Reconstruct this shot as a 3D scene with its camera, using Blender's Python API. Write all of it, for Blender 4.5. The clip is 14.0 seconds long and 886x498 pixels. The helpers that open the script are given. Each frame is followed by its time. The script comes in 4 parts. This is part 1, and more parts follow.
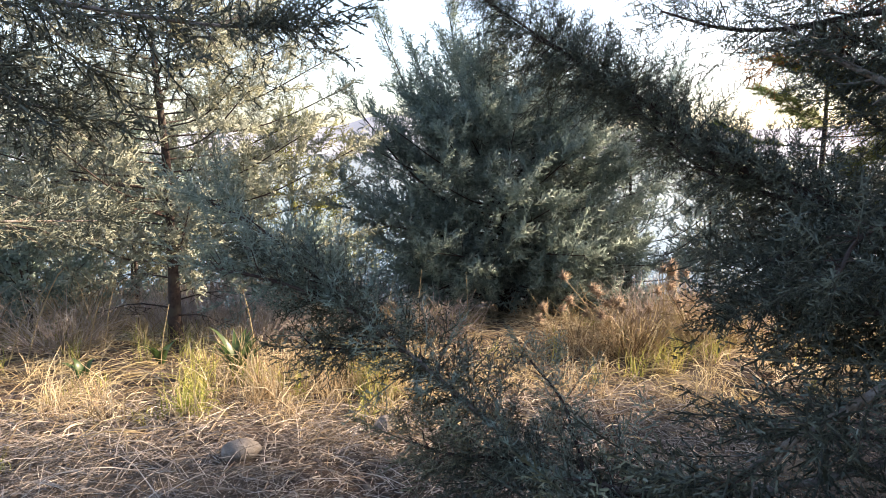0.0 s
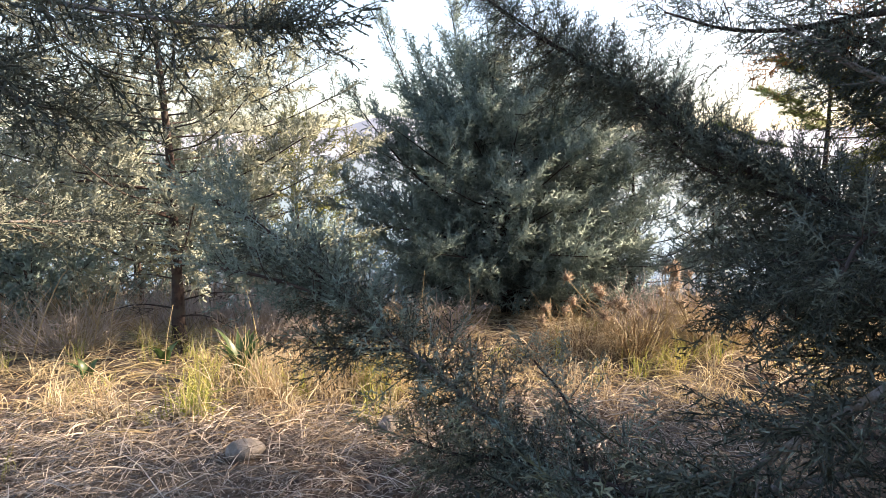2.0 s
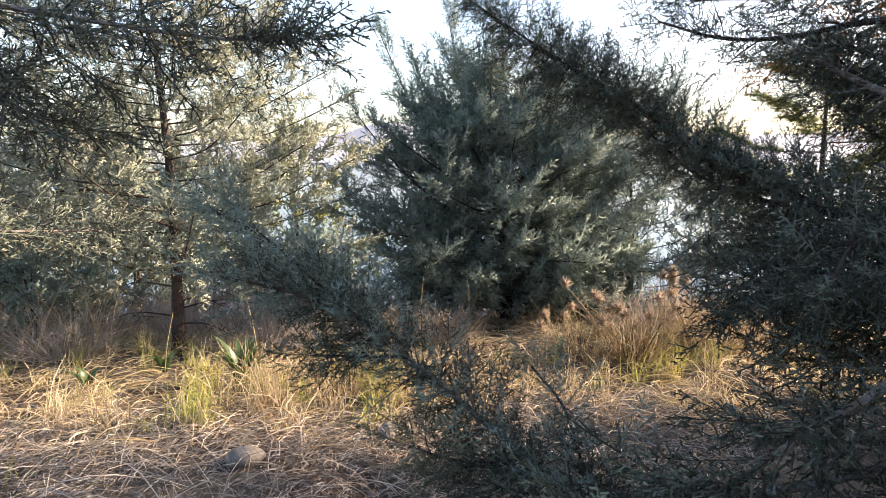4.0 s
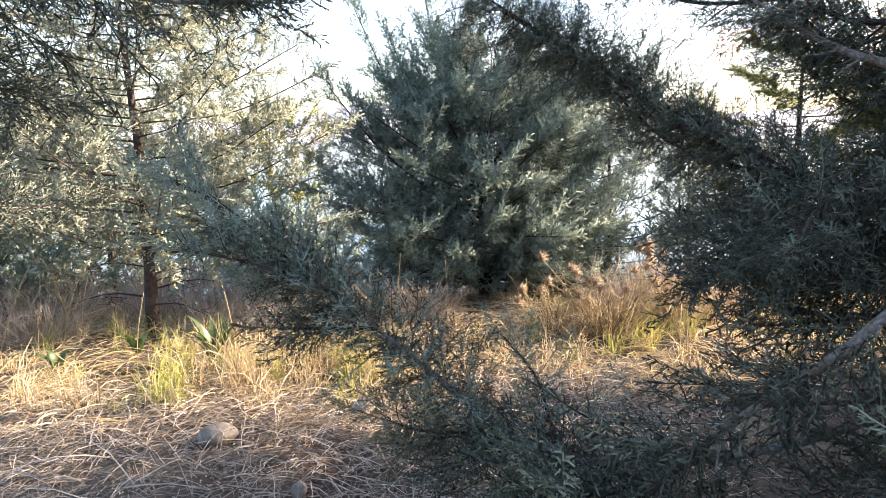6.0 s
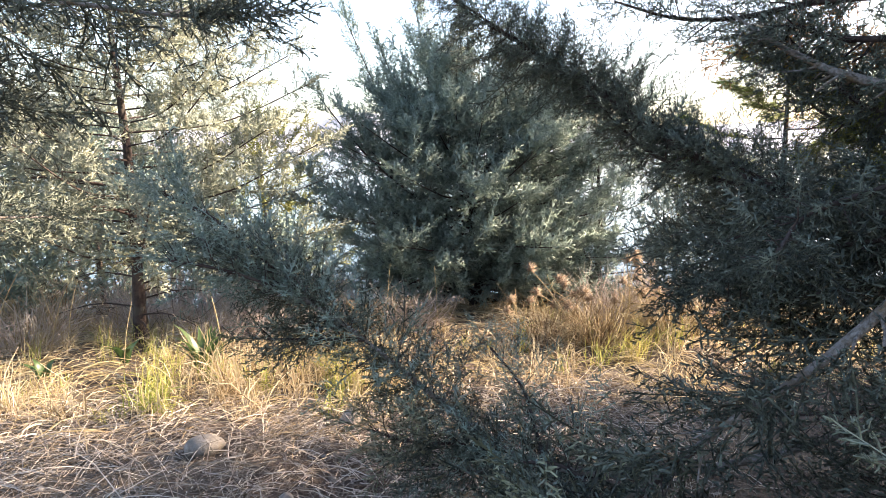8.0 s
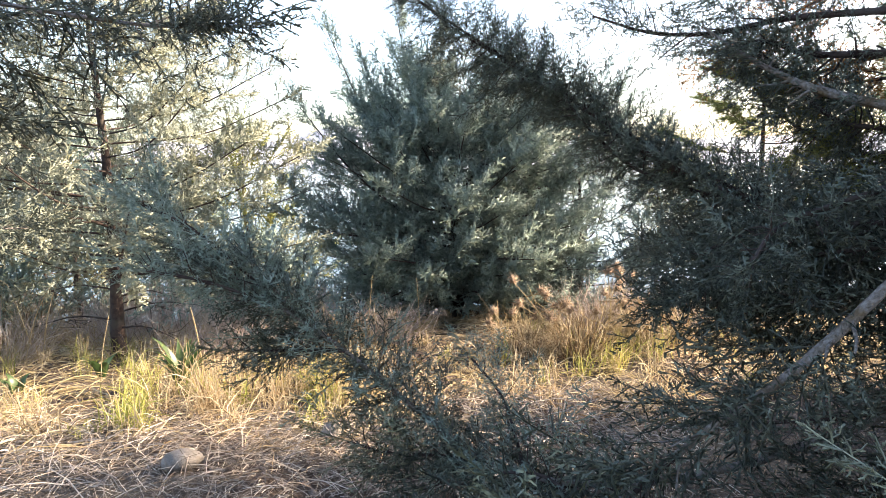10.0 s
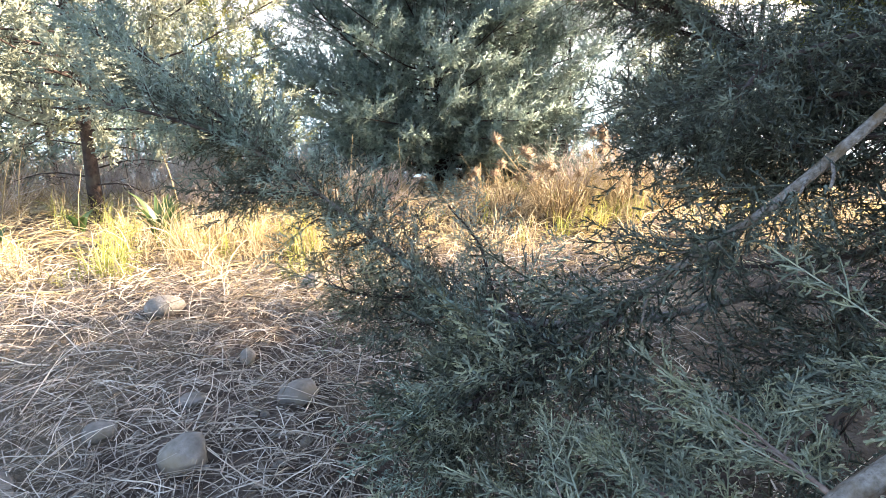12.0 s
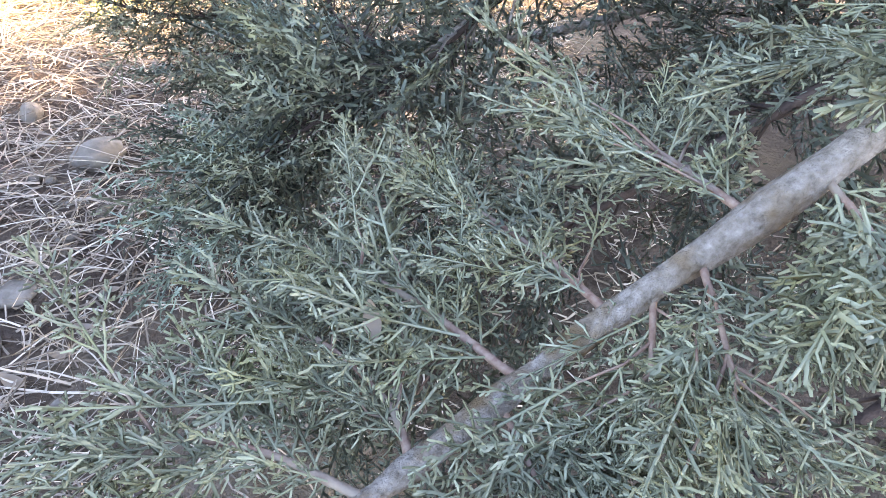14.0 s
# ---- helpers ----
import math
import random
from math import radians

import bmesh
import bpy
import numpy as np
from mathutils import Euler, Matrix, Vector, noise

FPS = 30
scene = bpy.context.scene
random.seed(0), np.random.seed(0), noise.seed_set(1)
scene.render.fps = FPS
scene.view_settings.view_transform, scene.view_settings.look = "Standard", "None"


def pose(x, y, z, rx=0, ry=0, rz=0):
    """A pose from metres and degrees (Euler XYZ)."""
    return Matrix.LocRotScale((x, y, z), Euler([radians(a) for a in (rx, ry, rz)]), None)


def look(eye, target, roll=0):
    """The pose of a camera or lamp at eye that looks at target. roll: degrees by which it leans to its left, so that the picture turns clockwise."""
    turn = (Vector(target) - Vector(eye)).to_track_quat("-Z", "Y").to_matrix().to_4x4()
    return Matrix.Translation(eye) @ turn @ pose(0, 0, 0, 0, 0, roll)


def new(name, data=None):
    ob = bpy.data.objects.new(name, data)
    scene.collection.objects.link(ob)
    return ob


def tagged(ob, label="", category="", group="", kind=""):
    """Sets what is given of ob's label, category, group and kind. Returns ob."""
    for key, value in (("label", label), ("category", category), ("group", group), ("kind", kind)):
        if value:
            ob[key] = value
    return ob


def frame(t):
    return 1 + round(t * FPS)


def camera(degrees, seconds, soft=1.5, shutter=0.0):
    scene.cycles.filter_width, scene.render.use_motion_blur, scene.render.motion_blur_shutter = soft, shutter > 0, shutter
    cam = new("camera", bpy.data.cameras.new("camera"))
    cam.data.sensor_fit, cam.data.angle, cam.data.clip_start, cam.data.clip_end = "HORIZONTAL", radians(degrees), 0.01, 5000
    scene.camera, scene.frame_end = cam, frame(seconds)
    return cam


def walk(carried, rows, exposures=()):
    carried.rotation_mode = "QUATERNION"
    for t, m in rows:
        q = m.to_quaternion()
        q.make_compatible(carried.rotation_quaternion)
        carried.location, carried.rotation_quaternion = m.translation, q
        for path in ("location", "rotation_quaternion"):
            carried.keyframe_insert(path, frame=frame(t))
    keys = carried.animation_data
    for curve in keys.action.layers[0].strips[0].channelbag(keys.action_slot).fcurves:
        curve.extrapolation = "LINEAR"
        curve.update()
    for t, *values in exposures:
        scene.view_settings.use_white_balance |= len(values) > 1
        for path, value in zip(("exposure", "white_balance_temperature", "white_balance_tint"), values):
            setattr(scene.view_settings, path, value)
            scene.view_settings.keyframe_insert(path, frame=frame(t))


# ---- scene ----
cam = camera(70.0, 14.0, soft=0.55)
PATH = [
    (0, (-0.199, 0.439, 1.167), (0.053, 2.397, 0.845), -0.0),
    (0.5, (-0.205, 0.437, 1.162), (0.049, 2.395, 0.846), 0.1),
    (1, (-0.207, 0.437, 1.165), (0.047, 2.395, 0.848), 0.1),
    (1.5, (-0.206, 0.435, 1.161), (0.043, 2.395, 0.848), 0.0),
    (2, (-0.204, 0.435, 1.165), (0.041, 2.395, 0.847), -0.0),
    (2.5, (-0.207, 0.434, 1.165), (0.04, 2.394, 0.85), 0.0),
    (4.8, (-0.194, 0.413, 1.175), (0.063, 2.374, 0.878), -0.7),
    (5, (-0.191, 0.422, 1.164), (0.082, 2.379, 0.852), -0.8),
    (5.5, (-0.177, 0.437, 1.145), (0.102, 2.386, 0.791), -0.9),
    (6, (-0.166, 0.435, 1.141), (0.134, 2.379, 0.78), -0.8),
    (6.5, (-0.164, 0.433, 1.141), (0.134, 2.378, 0.784), -0.7),
    (7, (-0.166, 0.429, 1.145), (0.124, 2.377, 0.797), -0.7),
    (7.5, (-0.16, 0.424, 1.148), (0.154, 2.371, 0.817), -0.5),
    (8, (-0.157, 0.422, 1.147), (0.171, 2.367, 0.816), -0.5),
    (10.3, (-0.151, 0.416, 1.141), (0.232, 2.357, 0.852), -0.3),
    (10.5, (-0.153, 0.418, 1.14), (0.215, 2.358, 0.824), -0.5),
    (11, (-0.153, 0.42, 1.123), (0.214, 2.348, 0.735), -0.2),
    (11.5, (-0.141, 0.426, 1.09), (0.261, 2.313, 0.563), 0.7),
    (12, (-0.128, 0.424, 1.069), (0.279, 2.261, 0.389), 0.7),
    (12.5, (-0.089, 0.448, 1.03), (0.387, 2.217, 0.228), 1.2),
    (13, (-0.027, 0.52, 0.951), (0.503, 2.171, -0.046), 1.8),
    (13.5, (0.018, 0.562, 0.885), (0.505, 2.085, -0.316), 1.5),
    (14, (0.063, 0.605, 0.842), (0.666, 2.041, -0.412), 4.0),
]
walk(cam, [(t, look(eye, target, roll)) for t, eye, target, roll in PATH],
     exposures=[(0.0, 1.73, 6800, 18), (2.7, 1.73, 6800, 18), (4.8, 1.7, 6800, 18), (5.5, 2.05, 6800, 18), (6.2, 2.2, 6700, 16), (8.2, 2.18, 6700, 16),
                (10.3, 2.28, 6700, 14), (11.5, 2.75, 6700, 12), (12.0, 2.93, 6800, 13), (12.5, 2.95, 6900, 15), (13.0, 3.08, 7100, 17), (13.5, 3.97, 7500, 20), (14.0, 3.97, 7350, 21)])


# ---- light ----
SUN_TO = Vector((1.0, 0.09, 0.46)).normalized()
world = bpy.data.worlds.new("sky")
scene.world = world
world.use_nodes = True
wn = world.node_tree.nodes
sky = wn.new("ShaderNodeTexSky")
sky.sky_type = "NISHITA"
sky.sun_disc = False
sky.sun_elevation = math.asin(SUN_TO.z)
sky.sun_rotation = math.atan2(SUN_TO.x, SUN_TO.y)
sky.air_density, sky.dust_density, sky.ozone_density = 1.0, 1.7, 1.0
wn["Background"].inputs["Strength"].default_value = 0.13
world.node_tree.links.new(sky.outputs[0], wn["Background"].inputs["Color"])
sun = new("sun", bpy.data.lights.new("sun", "SUN"))
sun.data.energy, sun.data.angle, sun.data.color = 5.0, radians(0.6), (1.0, 0.83, 0.62)
sun.matrix_world = look(SUN_TO * 30, (0, 0, 0))


# ---- materials ----
def node_material(name):
    m = bpy.data.materials.new(name)
    m.use_nodes = True
    nt = m.node_tree
    return m, nt, nt.nodes["Principled BSDF"], nt.nodes["Material Output"]


def ramp(nt, source, stops):
    r = nt.nodes.new("ShaderNodeValToRGB")
    while len(r.color_ramp.elements) < len(stops):
        r.color_ramp.elements.new(0.5)
    for e, (p, c) in zip(r.color_ramp.elements, stops):
        e.position, e.color = p, (*c, 1)
    nt.links.new(source, r.inputs["Fac"])
    return r.outputs["Color"]


def noise_tex(nt, scale, detail=4.0, rough=0.6, coord="Object"):
    tc = nt.nodes.new("ShaderNodeTexCoord")
    n = nt.nodes.new("ShaderNodeTexNoise")
    n.inputs["Scale"].default_value, n.inputs["Detail"].default_value, n.inputs["Roughness"].default_value = scale, detail, rough
    nt.links.new(tc.outputs[coord], n.inputs["Vector"])
    return n.outputs["Fac"]


def mix_color(nt, fac, a, b, mode="MIX"):
    m = nt.nodes.new("ShaderNodeMix")
    m.data_type, m.blend_type = "RGBA", mode
    for slot, v in ((m.inputs[0], fac), (m.inputs[6], a), (m.inputs[7], b)):
        if isinstance(v, (int, float)):
            slot.default_value = v
        elif isinstance(v, tuple):
            slot.default_value = (*v, 1)
        else:
            nt.links.new(v, slot)
    return m.outputs[2]


def bump(nt, height, strength, distance, shader):
    b = nt.nodes.new("ShaderNodeBump")
    b.inputs["Strength"].default_value, b.inputs["Distance"].default_value = strength, distance
    nt.links.new(height, b.inputs["Height"])
    nt.links.new(b.outputs["Normal"], shader.inputs["Normal"])


def leafy(name, stops, patch_colour, patch_amount, translucent=0.25, rough=0.6, scale=3.0, spec=0.3):
    """Foliage or straw: colour by piece, tinted in patches, a little light through it."""
    m, nt, p, out = node_material(name)
    geo = nt.nodes.new("ShaderNodeNewGeometry")
    colour = ramp(nt, geo.outputs["Random Per Island"], stops)
    patch = nt.nodes.new("ShaderNodeMapRange")
    patch.inputs["From Min"].default_value, patch.inputs["From Max"].default_value = 0.48, 0.72
    patch.inputs["To Max"].default_value = patch_amount
    nt.links.new(noise_tex(nt, scale, 3.0), patch.inputs["Value"])
    colour = mix_color(nt, patch.outputs["Result"], colour, patch_colour)
    nt.links.new(colour, p.inputs["Base Color"])
    p.inputs["Roughness"].default_value = rough
    p.inputs["Specular IOR Level"].default_value = spec
    tr = nt.nodes.new("ShaderNodeBsdfTranslucent")
    nt.links.new(colour, tr.inputs["Color"])
    mixer = nt.nodes.new("ShaderNodeMixShader")
    mixer.inputs["Fac"].default_value = translucent
    nt.links.new(p.outputs[0], mixer.inputs[1])
    nt.links.new(tr.outputs[0], mixer.inputs[2])
    nt.links.new(mixer.outputs[0], out.inputs["Surface"])
    return m


def rough_matter(name, stops, scale, bump_scale, bump_strength, bump_distance, roughness=0.9, patch=None, patch_scale=2.0):
    m, nt, p, out = node_material(name)
    colour = ramp(nt, noise_tex(nt, scale, 6.0), stops)
    if patch:
        f = ramp(nt, noise_tex(nt, patch_scale, 3.0), [(0.5, (0, 0, 0)), (0.66, (1, 1, 1))])
        colour = mix_color(nt, f, colour, patch)
    nt.links.new(colour, p.inputs["Base Color"])
    p.inputs["Roughness"].default_value = roughness
    p.inputs["Specular IOR Level"].default_value = 0.25
    bump(nt, noise_tex(nt, bump_scale, 6.0), bump_strength, bump_distance, p)
    return m


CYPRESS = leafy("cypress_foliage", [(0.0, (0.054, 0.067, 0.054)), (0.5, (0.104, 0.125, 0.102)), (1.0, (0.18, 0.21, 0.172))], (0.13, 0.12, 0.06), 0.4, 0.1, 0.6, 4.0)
# brighter copy of CYPRESS, standing in for light on the same tree's sprays
LIT_CYPRESS = leafy("lit_cypress_foliage", [(0.0, (0.15, 0.17, 0.122)), (0.5, (0.222, 0.245, 0.182)), (1.0, (0.315, 0.338, 0.255))], (0.27, 0.27, 0.13), 0.6, 0.15, 0.55, 14.0)
# yellow patches put golden sunlight into the foliage colour
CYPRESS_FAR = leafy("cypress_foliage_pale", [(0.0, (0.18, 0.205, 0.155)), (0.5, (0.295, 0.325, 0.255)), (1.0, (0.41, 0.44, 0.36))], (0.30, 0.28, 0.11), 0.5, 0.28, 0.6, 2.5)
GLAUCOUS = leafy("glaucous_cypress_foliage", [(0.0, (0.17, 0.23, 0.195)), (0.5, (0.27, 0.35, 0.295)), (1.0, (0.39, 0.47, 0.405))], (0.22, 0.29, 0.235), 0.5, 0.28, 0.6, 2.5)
OLIVE = leafy("yellow_green_foliage", [(0.0, (0.10, 0.13, 0.04)), (0.5, (0.18, 0.20, 0.06)), (1.0, (0.28, 0.29, 0.10))], (0.2, 0.16, 0.05), 0.6, 0.35, 0.6, 2.0)
PINE = leafy("pine_needles", [(0.0, (0.14, 0.19, 0.05)), (0.5, (0.23, 0.28, 0.07)), (1.0, (0.34, 0.37, 0.11))], (0.2, 0.16, 0.05), 0.4, 0.35, 0.5, 3.0)
STRAW = leafy("dry_straw", [(0.0, (0.16, 0.11, 0.065)), (0.3, (0.36, 0.27, 0.16)), (0.65, (0.55, 0.45, 0.29)), (1.0, (0.72, 0.64, 0.47))], (0.46, 0.40, 0.17), 0.6, 0.38, 0.6, 1.7)
# near straw, greyer than STRAW: the cool tone of the shade is in its colour
LITTER = leafy("shade_greyed_straw", [(0.0, (0.085, 0.067, 0.054)), (0.4, (0.26, 0.215, 0.18)), (0.75, (0.47, 0.41, 0.35)), (1.0, (0.66, 0.60, 0.525))], (0.30, 0.25, 0.18), 0.35, 0.1, 0.7, 2.5)
GREEN_GRASS = leafy("green_grass", [(0.0, (0.16, 0.20, 0.045)), (0.5, (0.34, 0.36, 0.09)), (1.0, (0.55, 0.50, 0.18))], (0.5, 0.40, 0.14), 0.6, 0.35, 0.5, 3.0)
BROAD_LEAF = leafy("broad_green_leaf", [(0.0, (0.03, 0.065, 0.022)), (1.0, (0.08, 0.135, 0.045))], (0.13, 0.16, 0.06), 0.5, 0.35, 0.4, 9.0, 0.5)
RUST = leafy("rusty_seed_heads", [(0.0, (0.22, 0.15, 0.10)), (0.5, (0.38, 0.275, 0.19)), (1.0, (0.55, 0.43, 0.32))], (0.30, 0.24, 0.16), 0.4, 0.25, 0.7, 8.0)
BRUSH = leafy("dead_brush_twigs", [(0.0, (0.32, 0.265, 0.235)), (0.5, (0.54, 0.46, 0.42)), (1.0, (0.72, 0.65, 0.59))], (0.52, 0.45, 0.33), 0.5, 0.35, 0.8, 1.5)
DEAD_FOLIAGE = leafy("rust_brown_dead_foliage", [(0.0, (0.14, 0.06, 0.02)), (0.5, (0.28, 0.13, 0.04)), (1.0, (0.42, 0.22, 0.08))], (0.2, 0.12, 0.05), 0.5, 0.3, 0.7, 6.0)
BARK = rough_matter("brown_bark", [(0.3, (0.025, 0.018, 0.017)), (0.7, (0.085, 0.062, 0.054))], 40.0, 55.0, 0.8, 0.01, 0.9, (0.07, 0.06, 0.052), 9.0)
GREY_BARK = rough_matter("pale_grey_bark", [(0.3, (0.10, 0.085, 0.07)), (0.45, (0.18, 0.16, 0.145)), (0.6, (0.25, 0.23, 0.215)), (0.75, (0.33, 0.31, 0.295))], 120.0, 170.0, 1.0, 0.006, 0.85, (0.14, 0.10, 0.06), 17.0)
RED_TWIG = rough_matter("reddish_twig_bark", [(0.3, (0.13, 0.075, 0.06)), (0.7, (0.25, 0.19, 0.16))], 120.0, 200.0, 0.4, 0.002, 0.7, (0.22, 0.2, 0.17), 18.0)
SOIL = rough_matter("stony_soil", [(0.3, (0.05, 0.037, 0.03)), (0.55, (0.10, 0.076, 0.062)), (0.75, (0.18, 0.145, 0.12))], 9.0, 45.0, 0.9, 0.03, 0.95, (0.18, 0.145, 0.105), 1.3)
STONE = rough_matter("grey_field_stone", [(0.3, (0.13, 0.115, 0.10)), (0.55, (0.21, 0.19, 0.172)), (0.75, (0.30, 0.28, 0.255))], 28.0, 70.0, 0.7, 0.008, 0.9, (0.19, 0.155, 0.115), 9.0)
# haze over the far shore, painted as a pale blue-grey surface
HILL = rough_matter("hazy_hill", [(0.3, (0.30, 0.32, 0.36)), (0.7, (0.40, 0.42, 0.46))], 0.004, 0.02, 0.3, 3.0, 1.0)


# ---- geometry helpers ----
def rng_of(seed):
    return np.random.default_rng(seed)


def unit(v):
    v = np.asarray(v, float)
    return v / np.maximum(np.linalg.norm(v, axis=-1, keepdims=True), 1e-9)


class Pile:
    """Vertices and faces of many small pieces that end up in one mesh."""

    def __init__(self):
        self.v, self.q, self.t, self.bodies, self.n = [], [], [], [], 0

    def add(self, verts, quads=None, tris=None):
        self.v.append(np.asarray(verts, float))
        if quads is not None and len(quads):
            self.q.append(np.asarray(quads) + self.n)
        if tris is not None and len(tris):
            self.t.append(np.asarray(tris) + self.n)
        self.n += len(verts)

    def mesh(self, name, material, smooth=True):
        me = bpy.data.meshes.new(name)
        v = np.concatenate(self.v)
        q = np.concatenate(self.q) if self.q else np.zeros((0, 4), int)
        t = np.concatenate(self.t) if self.t else np.zeros((0, 3), int)
        loops = np.concatenate([q.ravel(), t.ravel()]).astype(np.int32)
        total = np.concatenate([np.full(len(q), 4), np.full(len(t), 3)]).astype(np.int32)
        start = np.concatenate([[0], np.cumsum(total)[:-1]]).astype(np.int32)
        me.vertices.add(len(v))
        me.vertices.foreach_set("co", v.astype(np.float32).ravel())
        me.loops.add(len(loops))
        me.loops.foreach_set("vertex_index", loops)
        me.polygons.add(len(total))
        me.polygons.foreach_set("loop_start", start)
        me.polygons.foreach_set("use_smooth", np.full(len(total), smooth, dtype=bool))
        me.update(calc_edges=True)
        if self.bodies:
            me.normals_split_custom_set_from_vertices(np.concatenate(self.bodies).astype(np.float32))
        me.materials.append(material)
        return me


def piece(name, pile, material, parent=None, label="", smooth=True):
    """One mesh object, under its thing or part where there is one."""
    ob = new(name, pile.mesh(name, material, smooth))
    if parent is not None:
        ob.parent = parent
        ob.matrix_parent_inverse = parent.matrix_world.inverted()
    if label:
        ob["label"] = label
    return ob


def thing(name, place, label, category, group="", kind=""):
    ob = new(name)
    ob.empty_display_size = 0.1
    ob.location = place
    bpy.context.view_layer.update()
    return tagged(ob, label, category, group, kind)


def smooth_line(ctrl, n):
    """A Catmull-Rom line through the given places."""
    c = np.asarray(ctrl, float)
    c = np.vstack([2 * c[0] - c[1], c, 2 * c[-1] - c[-2]])
    u = np.linspace(0, len(c) - 3 - 1e-6, n)
    i = u.astype(int)
    f = (u - i)[:, None]
    a, b, d, e = c[i], c[i + 1], c[i + 2], c[i + 3]
    return 0.5 * (2 * b + (d - a) * f + (2 * a - 5 * b + 4 * d - e) * f**2 + (3 * b - a - 3 * d + e) * f**3)


def frames_of(pts):
    t = unit(np.gradient(pts, axis=0))
    ref = np.where(np.abs(t[:, 2:3]) > 0.9, [[1.0, 0, 0]], [[0, 0, 1.0]])
    side = unit(np.cross(t, ref))
    return t, side, np.cross(side, t)


def tube(pile, pts, radii, sides=6, knots=0.0, rng=None, closed=True):
    pts, radii = np.asarray(pts, float), np.asarray(radii, float)
    t, s, w = frames_of(pts)
    a = np.arange(sides) * 2 * np.pi / sides
    r = radii[:, None] * np.ones(sides)
    if knots and rng is not None:
        r = r * (1 + knots * rng.normal(size=r.shape)) * (1 + 0.7 * knots * rng.normal(size=(len(pts), 1)))
    ring = pts[:, None] + r[..., None] * (np.cos(a)[None, :, None] * s[:, None] + np.sin(a)[None, :, None] * w[:, None])
    v = ring.reshape(-1, 3)
    i, j = np.meshgrid(np.arange(len(pts) - 1), np.arange(sides), indexing="ij")
    k = (j + 1) % sides
    q = np.stack([i * sides + j, i * sides + k, (i + 1) * sides + k, (i + 1) * sides + j], -1).reshape(-1, 4)
    tris = None
    if closed:
        v = np.vstack([v, pts[-1] + t[-1] * radii[-1] * 0.8])
        top = (len(pts) - 1) * sides
        tris = [[top + m, top + (m + 1) % sides, len(v) - 1] for m in range(sides)]
    pile.add(v, q, tris)


def strands(pile, lines, radii, sides=3):
    """Many thin strands at once: lines (N, K, 3), radii (N, K). Two sides make a blade."""
    lines, radii = np.asarray(lines, float), np.asarray(radii, float)
    n, k, _ = lines.shape
    if not n:
        return
    t = unit(np.gradient(lines, axis=1))
    ref = np.where(np.abs(t[..., 2:3]) > 0.9, [[[1.0, 0, 0]]], [[[0, 0, 1.0]]])
    s = unit(np.cross(t, ref))
    w = np.cross(s, t)
    turn = rng_of(n).uniform(0, 6.28, n)[:, None, None]
    s, w = np.cos(turn) * s + np.sin(turn) * w, np.cos(turn) * w - np.sin(turn) * s
    if sides == 2:
        ring = np.stack([lines - radii[..., None] * s, lines + radii[..., None] * s], 2)
    else:
        a = np.arange(sides) * 2 * np.pi / sides
        ring = lines[:, :, None] + radii[..., None, None] * (np.cos(a)[:, None] * s[:, :, None] + np.sin(a)[:, None] * w[:, :, None])
    base = (np.arange(n) * k * sides)[:, None, None]
    i, j = np.arange(k - 1)[None, :, None], np.arange(1 if sides == 2 else sides)[None, None, :]
    m = (j + 1) % sides
    q = np.stack([base + i * sides + j, base + i * sides + m, base + (i + 1) * sides + m, base + (i + 1) * sides + j], -1)
    pile.add(ring.reshape(-1, 3), q.reshape(-1, 4))


def spikes(pile, base, way, length, radius):
    """Three-sided pointed twigs, for foliage seen from metres away."""
    n = len(base)
    ref = np.where(np.abs(way[:, 2:3]) > 0.9, [[1.0, 0, 0]], [[0, 0, 1.0]])
    s = unit(np.cross(way, ref))
    w = np.cross(s, way)
    rings = [base + radius[:, None] * (math.cos(a) * s + math.sin(a) * w) for a in (0, 2.094, 4.189)]
    v = np.stack(rings + [base + way * length[:, None]], 1).reshape(-1, 3)
    b = (np.arange(n) * 4)[:, None, None]
    pile.add(v, None, (b + np.array([[0, 1, 3], [1, 2, 3], [2, 0, 3]])).reshape(-1, 3))


# ---- the ground's height ----
def ground_z(x, y):
    x, y = np.asarray(x, float), np.asarray(y, float)
    z = 0.09 + 0.02 * np.sin(1.7 * x + 0.6) * np.cos(1.3 * y) + 0.012 * np.sin(4.3 * x + 2.1 * y) + 0.008 * np.sin(7.7 * y - 3.1 * x)
    z = z + 0.035 * np.exp(-((x + 0.7) ** 2 + (y - 3.0) ** 2) / 0.8) - 0.03 * np.exp(-((x - 0.1) ** 2 + (y - 1.2) ** 2) / 0.5)
    z = z - 0.06 * np.clip(y - 2.7, 0, 4) - 0.14 * np.clip(y - 4.2, 0, 3)
    away = np.maximum(y - 6.6, 0)
    return z - np.minimum(0.30 * away * away / (away + 1.6), 21.5)


